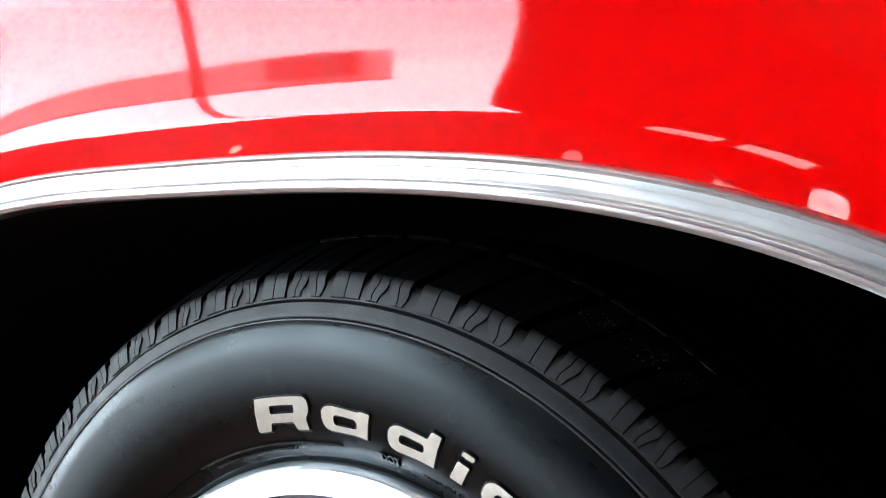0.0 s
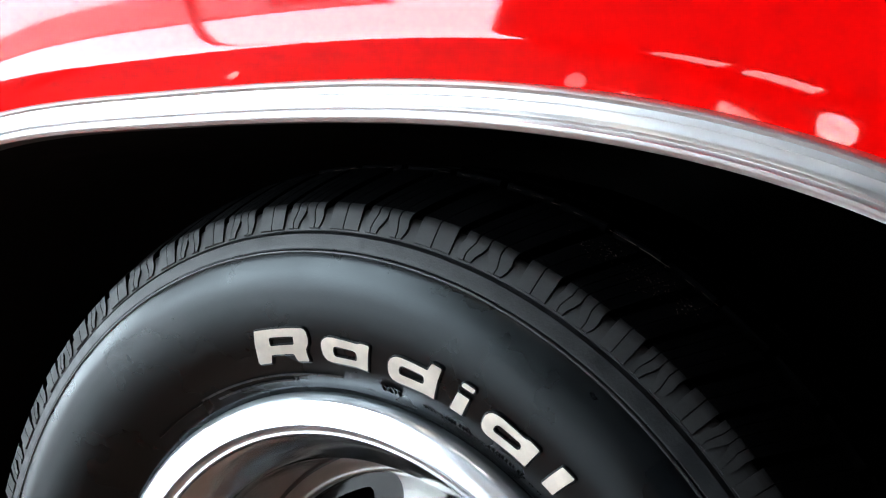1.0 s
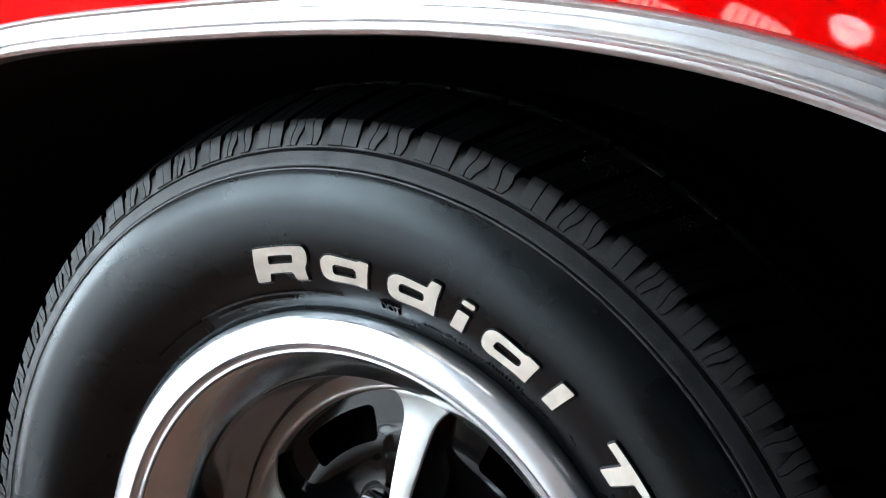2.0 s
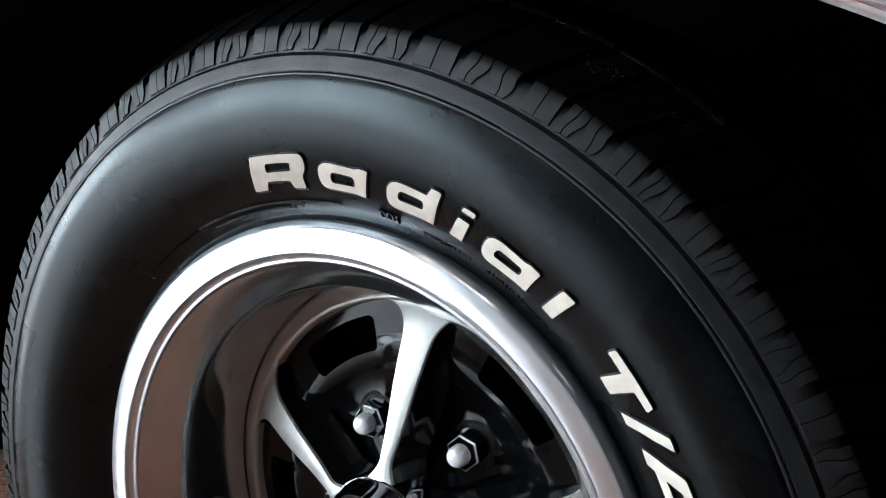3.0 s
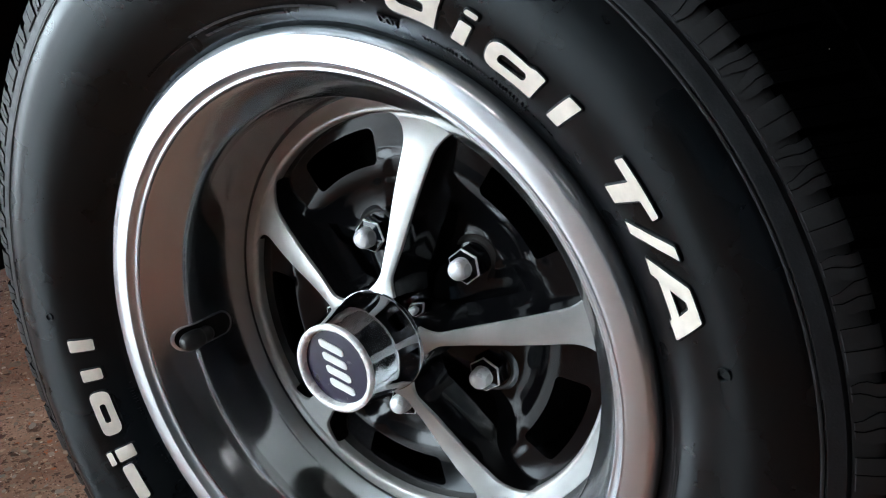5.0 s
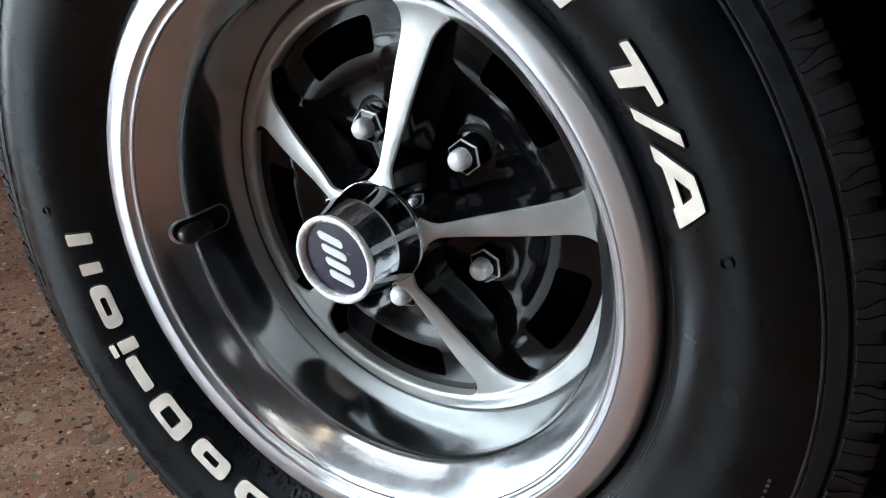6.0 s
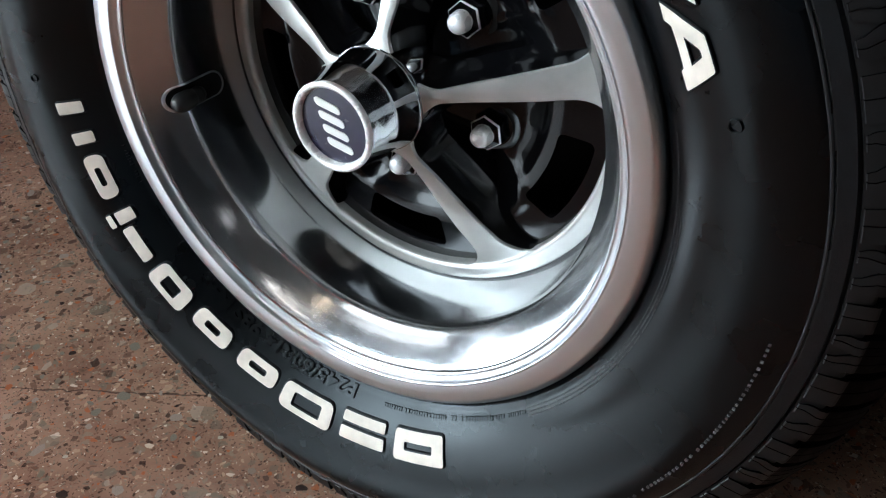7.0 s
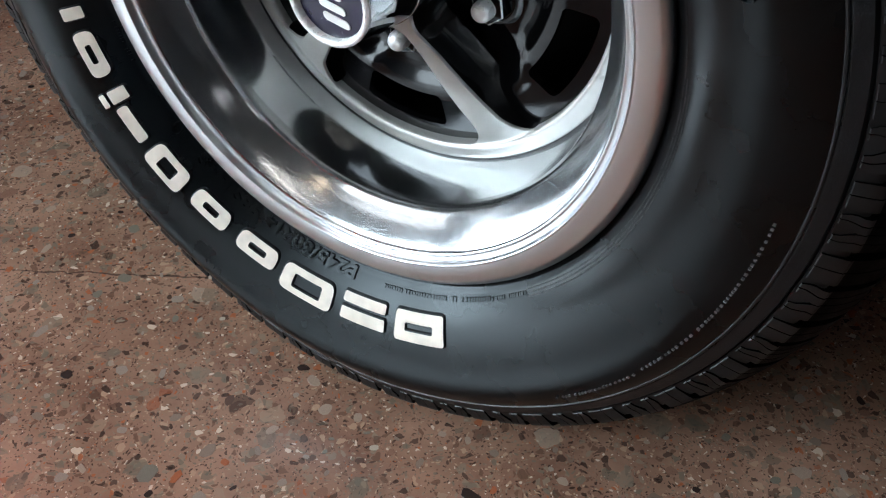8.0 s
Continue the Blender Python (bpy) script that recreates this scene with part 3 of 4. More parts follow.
RADIAL = {   # letter: (first angle, loops of (x, y, corner radius) in millimetres along the arc and outwards)
    "R": (102.1, [[(0, 0, 1.5), (9.7, 0.1, 1), (12.8, 4.6, 0.6), (29.2, 4.8, 1.2), (30.0, 0.4, 1), (38.4, 0.5, 1.5), (39.0, 7.2, 2), (43.5, 12.0, 3), (43.3, 19.6, 5), (8.0, 18.8, 0.8)],
                  [(15.1, 9.6, 1.2), (32.3, 10.1, 1.2), (33.7, 14.7, 1.2), (16.6, 14.4, 1.2)]]),
    "a": (89.5, [[(0.5, 1.6, 7), (24, 1.5, 1), (30.2, 0.6, 0.8), (34.6, 16, 1), (29, 16.3, 1), (27.1, 15.4, 1), (3.5, 16.4, 8)], [(8.9, 5.2, 2.8), (24.8, 5.3, 2), (25.5, 10.9, 2.8), (10.5, 11.5, 2.8)]]),
    "d": (78.3, [[(0.3, 0.2, 8), (22.4, 1.0, 1), (30.6, 0.9, 0.8), (34.8, 20.8, 1), (29, 20.9, 1), (26.7, 15.9, 0.8), (3.6, 16.2, 8)], [(8.1, 6.0, 2.8), (24.4, 6.6, 2), (25.2, 11.8, 2.8), (10, 11.9, 2.8)]]),
    "i": (67.7, [[(0, 1.3, 1), (4.4, 13.7, 1), (11.4, 13.6, 1), (7.7, 0.9, 1)], [(5.4, 17.8, 1.2), (6.6, 20.6, 1.2), (13.4, 20.6, 1.2), (12.8, 17.7, 1.2)]]),
    "a ": (62.8, [[(0, -0.6, 8), (22.4, 0.8, 1), (30.6, 0.9, 0.8), (34.1, 16.4, 1), (27.5, 16.8, 1), (25.5, 15.7, 1), (3.2, 16.4, 8)], [(7.6, 5.4, 2.8), (24.6, 6.3, 2), (25.5, 11.4, 2.8), (9.8, 11.6, 2.8)]]),
    "l": (52.0, [[(0, 0.8, 1), (4.6, 19.5, 1), (12, 19.9, 1), (7.7, 0.8, 1)]]),
    "T": (42.6, [[(0, 16.2, 1), (1.2, 20.8, 0.8), (29.4, 20.4, 0.8), (29.9, 16.4, 1), (19.8, 15.8, 0.8), (15.5, 1.0, 1), (6.6, 1.5, 1), (10.6, 15.6, 0.6)]]),
    "/": (36.1, [[(0, 0.6, 0.6), (17.8, 20.9, 0.6), (23.8, 20.3, 0.6), (6.2, -0.3, 0.6)]]),
    "A": (31.2, [[(0, 1.7, 0.6), (17.0, 19.2, 1), (32.5, 19.5, 1), (41.4, 2.1, 1), (32.1, 1.3, 0.6), (30.6, 3.1, 0.5), (11.2, 3.5, 0.8), (8.1, 0.1, 0.6)],
                 [(16.3, 8.2, 0.4), (22.6, 14.9, 0.8), (25.9, 14.9, 1), (29.4, 8.2, 0.4)]]),
}
ARC = 0.222


def on_arc(bm, first, sign, r_base, height):
    """Bend a flat millimetre shape along the sidewall from the angle first; its face stands proud by height."""
    top = max(v.co.z for v in bm.verts)
    bm.normal_update()
    for f in bm.faces:
        f.material_index = 1 if f.normal.z > 0.98 else 0
    for v in bm.verts:
        a = radians(first) + sign * v.co.x * 0.001 / ARC
        r = r_base + v.co.y * 0.001
        y = side_y(r) - height * v.co.z / top
        v.co = (r * math.cos(a), y, r * math.sin(a))
    return bm


def on_side(bm, left, right, r_in, r_out, height, bounds=None):
    """Lay a flat shape on the sidewall between two angles and two radii; its face stands proud by height."""
    xs, ys, zs = [v.co.x for v in bm.verts], [v.co.y for v in bm.verts], [v.co.z for v in bm.verts]
    x0, x1, y0, y1 = bounds or (min(xs), max(xs), min(ys), max(ys))
    z0, z1 = min(zs), max(zs)
    bm.normal_update()
    for f in bm.faces:
        f.material_index = 1 if f.normal.z > 0.9 else 0
    for v in bm.verts:
        u, w, h = (v.co.x - x0) / (x1 - x0), (v.co.y - y0) / (y1 - y0), (v.co.z - z0) / (z1 - z0)
        a = radians(left + (right - left) * u)
        r = r_in + (r_out - r_in) * w
        y = side_y(r) + 0.0008 - (height + 0.0008) * h
        v.co = (r * math.cos(a), y, r * math.sin(a))
    return bm


def on_tyre(name, bm, label, face):
    me = bpy.data.meshes.new(name)
    bm.to_mesh(me)
    bm.free()
    me.materials.append(RUBBER)
    me.materials.append(face)
    me.shade_smooth()
    me.set_sharp_from_angle(angle=radians(34))
    ob = new(name, me)
    ob.parent = tyre
    return tagged(ob, label)


for ch, (first, loops) in RADIAL.items():
    bm = on_arc(outline([rounded_loop(loop) for loop in loops]), first, -1, 0.2130, 0.0017)
    on_tyre("raised_letter", bm, "cream raised letter", CREAM)

# the maker's word: plain raised cream shapes of the same size; (first angle, width, foot and head, form)
MAKER = [(-68.6, 39.5, -1.2, 17.0, "slot"), (-81.0, 35.5, -1.0, 16.0, "bars"), (-92.4, 43.0, 0.0, 18.0, "ring"), (-105.3, 34.5, -0.2, 12.8, "ring"), (-117.0, 33.0, -0.6, 12.6, "ring"),
         (-127.9, 34.0, -0.6, 16.6, "ring"), (-138.6, 27.5, -1.0, 12.0, "slab"), (-146.6, 9.5, -1.0, 18.0, "dot"), (-151.8, 33.0, -0.2, 12.6, "ring"), (-162.6, 31.0, -0.6, 15.5, "posts")]
for first, w, y0, y1, form in MAKER:
    if form == "ring":
        loops = [rounded(0, y0, w, y1, 5.5), rounded(9.5, y0 + 4.4, w - 9.5, y1 - 4.4, 1.8)]
    elif form == "slot":
        loops = [rounded(0, y0, w, y1, 2.5), rounded(9.0, y0 + 6.6, w - 8.0, y1 - 6.6, 1.2)]
    elif form == "bars":
        loops = [rounded(0, y0, w, y0 + 6.0, 1.5), rounded(0, y0 + 9.2, w, y1, 1.5)]
    elif form == "dot":
        loops = [rounded(0, y0, w, y0 + 12.0, 1.2), rounded(0, y0 + 14.5, w, y1, 1.2)]
    elif form == "posts":
        loops = [rounded(0, y0, 8.5, y1 - 3, 1.5), rounded(w - 8.5, y0, w, y1, 1.5)]
    else:
        loops = [rounded(0, y0 + 5.0, w, y1, 2.5)]
    bm = on_arc(outline(loops), first, -1, 0.2130, 0.0017)
    on_tyre("raised_shape", bm, "plain cream raised shape", CREAM)

# size marking, black on black
def arc_text(text, start, stop, r0, r1, bold=0.018, height=0.0016):
    bm = glyph(text, bold)
    xs = [v.co.x for v in bm.verts]
    on_side(bm, start, stop, r0, r1, height, (min(xs), max(xs), -0.02, 0.72))
    return on_tyre("size_marking", bm, "raised black size marking", RUBBER)


arc_text("P245/60R14 98S M+S", -89.4, -130.0, 0.1982, 0.2056)
arc_text("DOT", 80.2, 76.7, 0.2035, 0.2085)


# lighter base colour paints the glints on the tiny raised print
GLINT_PRINT = material("glint_print", (0.10, 0.10, 0.105), 0.5, 0, 0.3, 200)


def small_marks(start, stop, r, size, seed, mat=RUBBER, tall=1.0, width=1.0):
    """A run of tiny raised bars, like fine print."""
    rnd = random.Random(seed)
    bm = bmesh.new()
    a = start
    sgn = 1 if stop > start else -1
    while (stop - a) * sgn > 0:
        w = math.degrees(size * rnd.uniform(0.45, 0.8) * width / r)
        if rnd.random() < 0.16:
            a += sgn * w * 1.2
            continue
        h = size * tall * rnd.uniform(0.8, 1.0)
        vs = []
        for rr, aa in ((r - h / 2, a), (r - h / 2, a + sgn * w), (r + h / 2, a + sgn * w), (r + h / 2, a)):
            vs.append(((rr * math.cos(radians(aa)), rr * math.sin(radians(aa))), side_y(rr)))
        top = [bm.verts.new((p[0], y - (0.0014 if mat is GLINT_PRINT else 0.0004 if mat is PALE_RUBBER else 0.0010), p[1])) for p, y in vs]
        low = [bm.verts.new((p[0], y + 0.0004, p[1])) for p, y in vs]
        bm.faces.new(top)
        for k in range(4):
            bm.faces.new((top[k], top[(k + 1) % 4], low[(k + 1) % 4], low[k]))
        a += sgn * w * (3.2 if seed in (7, 8) else 2.0 if mat is GLINT_PRINT or seed == 2 else 1.5)
    return tagged(part("fine_print", settle(bm), mat, tyre, "fine raised print", smooth=False), kind="stuff")


for i, (s0, s1, r, size) in enumerate(((118, 87.5, 0.2056, 0.0012), (115, 97, 0.2022, 0.0012), (73, 50, 0.2040, 0.0017), (-82.7, -50.4, 0.2030, 0.0022), (-50, 2, 0.2052, 0.0009),
                                     (-52, 4, 0.2034, 0.0009), (-50, 14, 0.2016, 0.0009), (-50.9, -36.5, 0.2630, 0.0015), (-35, -7, 0.2620, 0.0016), (-152, -160, 0.2010, 0.0022),
                                     (-138, -147, 0.2010, 0.0026), (-84, -118, 0.1962, 0.0011), (131, 117, 0.2050, 0.0016))):
    # rows 0, 1, 7 and 8 have their glints painted in
    small_marks(s0, s1, r, size, i, GLINT_PRINT if i in (0, 1, 7, 8) else PALE_RUBBER if i in (4, 5, 6) else RUBBER)


def ring_mark(angle, r, size):
    bm = bmesh.new()
    n = 20
    rows = []
    for k in range(n):
        t = 2 * math.pi * k / n
        row = []
        for rad, h in ((size, -0.0004), (size, 0.0013), (size * 0.8, 0.0013), (size * 0.8, -0.0004)):
            rr, aa = r + rad * math.sin(t), radians(angle) + rad * math.cos(t) / r
            row.append(bm.verts.new((rr * math.cos(aa), side_y(rr) - h, rr * math.sin(aa))))
        rows.append(row)
    for k in range(n):
        p, q = rows[k], rows[(k + 1) % n]
        for j in range(3):
            bm.faces.new((p[j], p[j + 1], q[j + 1], q[j]))
    return part("ring_mark", bm, RUBBER, tyre, "small raised ring mark")


ring_mark(-136.8, 0.2010, 0.0042)
ring_mark(17.0, 0.2363, 0.0034)
ring_mark(-175.0, 0.2386, 0.0028)

# ---- trim ring and barrel ----
ring_profile = (spline([(0.1935, -0.0500), (0.1945, -0.0590), (0.1944, -0.0625), (0.1938, -0.0645), (0.1920, -0.0664), (0.1902, -0.0677)], 4)[:-1]
                + spline([(0.1902, -0.0677), (0.1850, -0.0682), (0.1800, -0.0682), (0.1780, -0.0681), (0.1771, -0.0684), (0.1764, -0.0677), (0.1756, -0.0660), (0.1744, -0.0646), (0.1730, -0.0640),
                          (0.1718, -0.0641), (0.1710, -0.0636), (0.1704, -0.0622)], 4)[:-1]
                + spline([(0.1704, -0.0622), (0.1675, -0.0594), (0.1644, -0.0559), (0.1612, -0.0519), (0.1582, -0.0478), (0.1555, -0.0440), (0.1534, -0.0405), (0.1523, -0.0365), (0.1520, -0.0310)], 6))
ring_bm = lathe(ring_profile, 256)
for f in ring_bm.faces:
    c = f.calc_center_median()
    f.material_index = 1 if math.hypot(c.x, c.z) < 0.1720 and c.y > -0.0632 else 0
part("trim_ring", ring_bm, (POLISHED, MIRROR), wheel, "polished bright metal trim ring")
barrel_profile = spline([(0.1520, -0.0310), (0.1517, -0.0200), (0.1512, -0.0080), (0.1506, 0.0020), (0.1502, 0.0065)], 5)[:-1] + spline([(0.1502, 0.0065), (0.1498, 0.0095), (0.1492, 0.0128), (0.1484, 0.0158)], 4)
part("seam", lathe([(0.1496, 0.0146), (0.1489, 0.0144), (0.1479, 0.0144), (0.1472, 0.0146)], 256), BLACK_PLASTIC, wheel, "thin dark seam between barrel and face")
part("barrel", lathe(barrel_profile, 256), SPUN, wheel, "polished inner barrel of the rim")
wall_y = [-0.0622, -0.0594, -0.0559, -0.0519, -0.0478, -0.0440, -0.0405, -0.0365, -0.0310, -0.0200, -0.0080, 0.0020]
wall_r = [0.1704, 0.1675, 0.1644, 0.1612, 0.1582, 0.1555, 0.1534, 0.1523, 0.1520, 0.1517, 0.1512, 0.1506]


# ---- face: painted rim band and five spokes ----
def spoke_y(r):
    return float(np.interp(r, [0.030, 0.037, 0.060, 0.084, 0.100, 0.118, 0.134, 0.141], [-0.029, -0.026, -0.0175, -0.0105, -0.0050, 0.0025, 0.0105, 0.0125]))


part("face_band", lathe(spline([(0.1338, 0.0300), (0.1338, 0.0150), (0.1342, 0.0122), (0.1352, 0.0108), (0.1372, 0.0105), (0.1400, 0.0116), (0.1440, 0.0136), (0.1472, 0.0150)], 4)
                         + [(0.1477, 0.0158), (0.1484, 0.0160)], 256), ARGENT, wheel, "silver painted rim band")


def half_width(r):
    w = 0.0922 * r
    if r > 0.114:
        k = min(1.0, (r - 0.114) / 0.0205)
        w += 0.019 * (1 - math.sqrt(max(0.0, 1 - k * k)))
    if r < 0.045:
        w += 0.0105 * ((0.045 - r) / 0.015) ** 2
    return w


def spoke_mesh():
    bm = bmesh.new()
    rows = []
    R = [0.029 + 0.001 * k for k in range(86)] + [0.1146 + 0.0008 * k for k in range(25)] + [0.1349]
    for r in R:
        hw, y = half_width(r), spoke_y(min(r, 0.1335))
        row = []
        for f, dy in ((-1.0, 0.0080), (-1.0, 0.0018), (-0.985, 0.0008), (-0.94, 0.0002), (-0.5, -0.0003), (0, -0.0004), (0.5, -0.0003), (0.94, 0.0002), (0.985, 0.0008), (1.0, 0.0018), (1.0, 0.0080)):
            a = f * hw / r
            row.append(bm.verts.new((r * math.cos(a), y + dy, r * math.sin(a))))
        rows.append(row)
    for p, q in zip(rows, rows[1:]):
        for k in range(len(p) - 1):
            bm.faces.new((p[k], p[k + 1], q[k + 1], q[k]))
    return bm


def spoke_side_mesh():
    """Black walls that fall from both edges of a spoke into the pockets."""
    bm = bmesh.new()
    for sgn in (-1, 1):
        rows = []
        for k in range(54):
            r = 0.029 + 0.00197 * k
            hw, y = half_width(r), spoke_y(min(r, 0.1335))
            row = []
            for dh, dy in ((-0.0002, 0.0020), (0.0006, 0.0050), (0.0016, 0.012), (0.0040, 0.020), (0.0085, 0.0275)):
                a = sgn * (hw + dh) / r
                row.append(bm.verts.new((r * math.cos(a), min(y + dy, 0.030) if dy > 0.01 else y + dy, r * math.sin(a))))
            rows.append(row)
        for p, q in zip(rows, rows[1:]):
            for j in range(len(p) - 1):
                bm.faces.new((p[j], p[j + 1], q[j + 1], q[j]))
    return bm


first = part("spoke", spoke_mesh(), ARGENT, wheel, "silver painted spoke")
first_side = part("spoke_side", spoke_side_mesh(), BLACK_GLOSS, first, "black painted spoke side")
first.rotation_euler = (0, -radians(FIRST_SPOKE), 0)
for k in range(1, 5):
    s = new("spoke", first.data)
    s.parent = wheel
    tagged(s, "silver painted spoke")
    s.rotation_euler = (0, -radians(FIRST_SPOKE + STEP * k), 0)
    q = new("spoke_side", first_side.data)
    q.parent = s
    tagged(q, "black painted spoke side")


# ---- black dish with an opening in each pocket ----
DISH = spline([(0.024, 0.003), (0.040, 0.012), (0.060, 0.0200), (0.076, 0.0218), (0.087, 0.0195), (0.096, 0.0160), (0.104, 0.0148), (0.113, 0.0160), (0.126, 0.0175), (0.137, 0.0186)], 8)
DISH_R, DISH_Y = [p[0] for p in DISH], [p[1] for p in DISH]


def dish_y(r, a):
    """a: degrees from the pocket's middle."""
    y = float(np.interp(r, DISH_R, DISH_Y))
    # swelling round the nut seat
    x, z = r * math.cos(radians(a)) - 0.0603, r * math.sin(radians(a))
    y -= 0.0035 * math.exp(-(x * x + z * z) / 0.00022)
    # pressed crease that runs out from the seat
    if 0.060 < r < 0.112:
        off = r * math.radians(a + 6 + 260 * (r - 0.060))
        y -= 0.0012 * math.exp(-(off / 0.0065) ** 2) * smoothstep(0.060, 0.072, r) * smoothstep(0.112, 0.098, r)
    return y


def dish_mesh():
    bm = bmesh.new()
    NA, RS = 900, [0.024 + 0.00075 * k for k in range(152)]
    grid = []
    for r in RS:
        row = []
        for k in range(NA):
            a = 360 * k / NA - FIRST_NUT
            local = (a + 36) % 72 - 36
            row.append(bm.verts.new((r * math.cos(2 * math.pi * k / NA), dish_y(r, local), r * math.sin(2 * math.pi * k / NA))))
        grid.append(row)

    def inside(r, a):
        """How far (metres) a point lies outside the rounded opening of its pocket; negative within."""
        local = abs((a - FIRST_NUT + 36) % 72 - 36)
        dx, dr = max(0.0, local - 12.9) * 0.00199, max(0.0, abs(r - 0.1135) - 0.0070)
        return math.hypot(dx, dr) - 0.0046

    for i in range(len(RS) - 1):
        for k in range(NA):
            if inside((RS[i] + RS[i + 1]) / 2, 360 * (k + 0.5) / NA) >= 0:
                bm.faces.new((grid[i][k], grid[i][(k + 1) % NA], grid[i + 1][(k + 1) % NA], grid[i + 1][k]))
    # draw the stepped edge onto the smooth outline
    for v in {v for e in bm.edges if e.is_boundary for v in e.verts}:
        r, a = math.hypot(v.co.x, v.co.z), math.degrees(math.atan2(v.co.z, v.co.x))
        if 0.098 < r < 0.13:
            d = inside(r, a)
            gr, ga = (inside(r + 1e-4, a) - d) / 1e-4, (inside(r, a + 0.05) - d) / 0.05
            size = gr * gr + (ga / 0.00199) ** 2
            if size > 0.1:
                r2, a2 = r - d * gr / size, radians(a - d * ga / 0.00199 ** 2 / size)
                v.co.x, v.co.z = r2 * math.cos(a2), r2 * math.sin(a2)
    # turned-in lips of the openings
    edges = [e for e in bm.edges if e.is_boundary and 0.1 < (e.verts[0].co - Vector((0, e.verts[0].co.y, 0))).length < 0.128]
    made = bmesh.ops.extrude_edge_only(bm, edges=edges)
    for v in [g for g in made["geom"] if isinstance(g, bmesh.types.BMVert)]:
        v.co.y += 0.006
    return bm


part("dish", dish_mesh(), BLACK_GLOSS, wheel, "gloss black dish with slotted openings")
part("brake_drum", lathe([(0.02, 0.050), (0.100, 0.050), (0.118, 0.052), (0.122, 0.058), (0.150, 0.060), (0.165, 0.062), (0.165, 0.120)], 96), WELL_BLACK, wheel, "dull black brake drum")


# ---- wheel nuts ----
def nut_mesh():
    bm = bmesh.new()
    hexes = []
    for y, rad in ((0.024, 0.0112), (0.0200, 0.0116), (0.0086, 0.0116), (0.0078, 0.0114), (0.0073, 0.0107), (0.0056, 0.0066)):
        hexes.append([bm.verts.new((rad * math.cos(radians(60 * k)), y, rad * math.sin(radians(60 * k)))) for k in range(6)])
    for j, (p, q) in enumerate(zip(hexes, hexes[1:])):
        for k in range(6):
            bm.faces.new((p[k], p[(k + 1) % 6], q[(k + 1) % 6], q[k])).material_index = 0 if j in (2, 3) else 1
    bm.faces.new(hexes[-1])
    return bm


dome_profile = spline([(0.0069, 0.0070), (0.0068, 0.0036), (0.0066, 0.0012), (0.0060, -0.0010), (0.0047, -0.0027), (0.0026, -0.0037), (0.0002, -0.0041)], 4)
seat_profile = [(0.0185, 0.0240), (0.0170, 0.0205), (0.0145, 0.0188), (0.0128, 0.0190), (0.0115, 0.0215)]
nut0 = None
for k in range(5):
    a = radians(FIRST_NUT + STEP * k)
    at = (0.0603 * math.cos(a), 0, 0.0603 * math.sin(a))
    if nut0 is None:
        nut0 = part("lug_nut", nut_mesh(), (SATIN, BLACK_GLOSS), wheel, "black hexagonal lug nut with bright edges", smooth=False)
        cap0 = part("dome", lathe(dome_profile, 32), SATIN, nut0, "domed nut cap")
        seat0 = part("seat", lathe(seat_profile, 40), BLACK_PLASTIC, nut0, "black nut seat")
        n = nut0
    else:
        n = new("lug_nut", nut0.data)
        n.parent = wheel
        tagged(n, "black hexagonal lug nut with bright edges")
        for src, nm, lab in ((cap0, "dome", "domed nut cap"), (seat0, "seat", "black nut seat")):
            c = new(nm, src.data)
            c.parent = n
            tagged(c, lab)
    n.location = at
    n.rotation_euler = (0, radians((17, 5, 31, 44, 23)[k]), 0)

# ---- hub and centre cap ----
hub_profile = spline([(0.0274, -0.0690), (0.0285, -0.0620), (0.0298, -0.0550), (0.0309, -0.0495)], 4) + [(0.0310, -0.0488), (0.0304, -0.0484)] + spline([(0.0304, -0.0484), (0.0308, -0.0420), (0.0316, -0.0350), (0.0326, -0.0290), (0.0334, -0.0260), (0.0334, -0.0060)], 4)[1:]
hub = part("hub", lathe(hub_profile, 128), CHROME, wheel, "chrome hub sleeve")
part("cap_ring", lathe(spline([(0.0274, -0.0690), (0.0276, -0.0710), (0.0271, -0.0720), (0.0258, -0.0724), (0.0244, -0.0720), (0.0236, -0.0708), (0.0232, -0.0690), (0.0230, -0.0678)], 4), 128), SATIN, hub, "bright cap ring")
part("emblem_disc", lathe([(0.0232, -0.0682), (0.0150, -0.0686), (0.0002, -0.0688)], 96), NAVY, hub, "dark navy emblem disc")
TURN_MARK = 72.0
for sgn in (1, -1):
    # two plain slanted white shapes, each of two slanting bars
    e = outline([[(10 * x + 5.5 * y, 10 * y) for x, y in rounded(-0.42, -0.5, -0.12, 0.5, 0.14)], [(10 * x + 5.5 * y, 10 * y) for x, y in rounded(0.12, -0.5, 0.42, 0.5, 0.14)]], 0.2)
    for v in e.verts:
        u, w, h = v.co.x * 0.00150 + sgn * 0.0082, v.co.y * 0.00150, v.co.z
        a = radians(-TURN_MARK)
        x, z = u * math.cos(a) - w * math.sin(a), u * math.sin(a) + w * math.cos(a)
        v.co = (x, -0.0694 if h > 0 else -0.0680, z)
    part("emblem_shape", e, WHITE, hub, "plain white emblem shape", smooth=False)

# ---- valve ----
VALVE, SLOT_Y, SLOT_L, SLOT_W = -168.0, -0.0285, 0.0225, 0.0084
va = radians(VALVE)
stem = part("valve_stem", lathe(spline([(0.0040, -0.0010), (0.0058, -0.0040), (0.0058, -0.0070), (0.0058, -0.0100), (0.0066, -0.0125), (0.0068, -0.0200), (0.0062, -0.0232), (0.0048, -0.0258), (0.0032, -0.0272), (0.0003, -0.0276)], 3), 28), BLACK_PLASTIC, wheel, "black rubber tyre valve with cap")
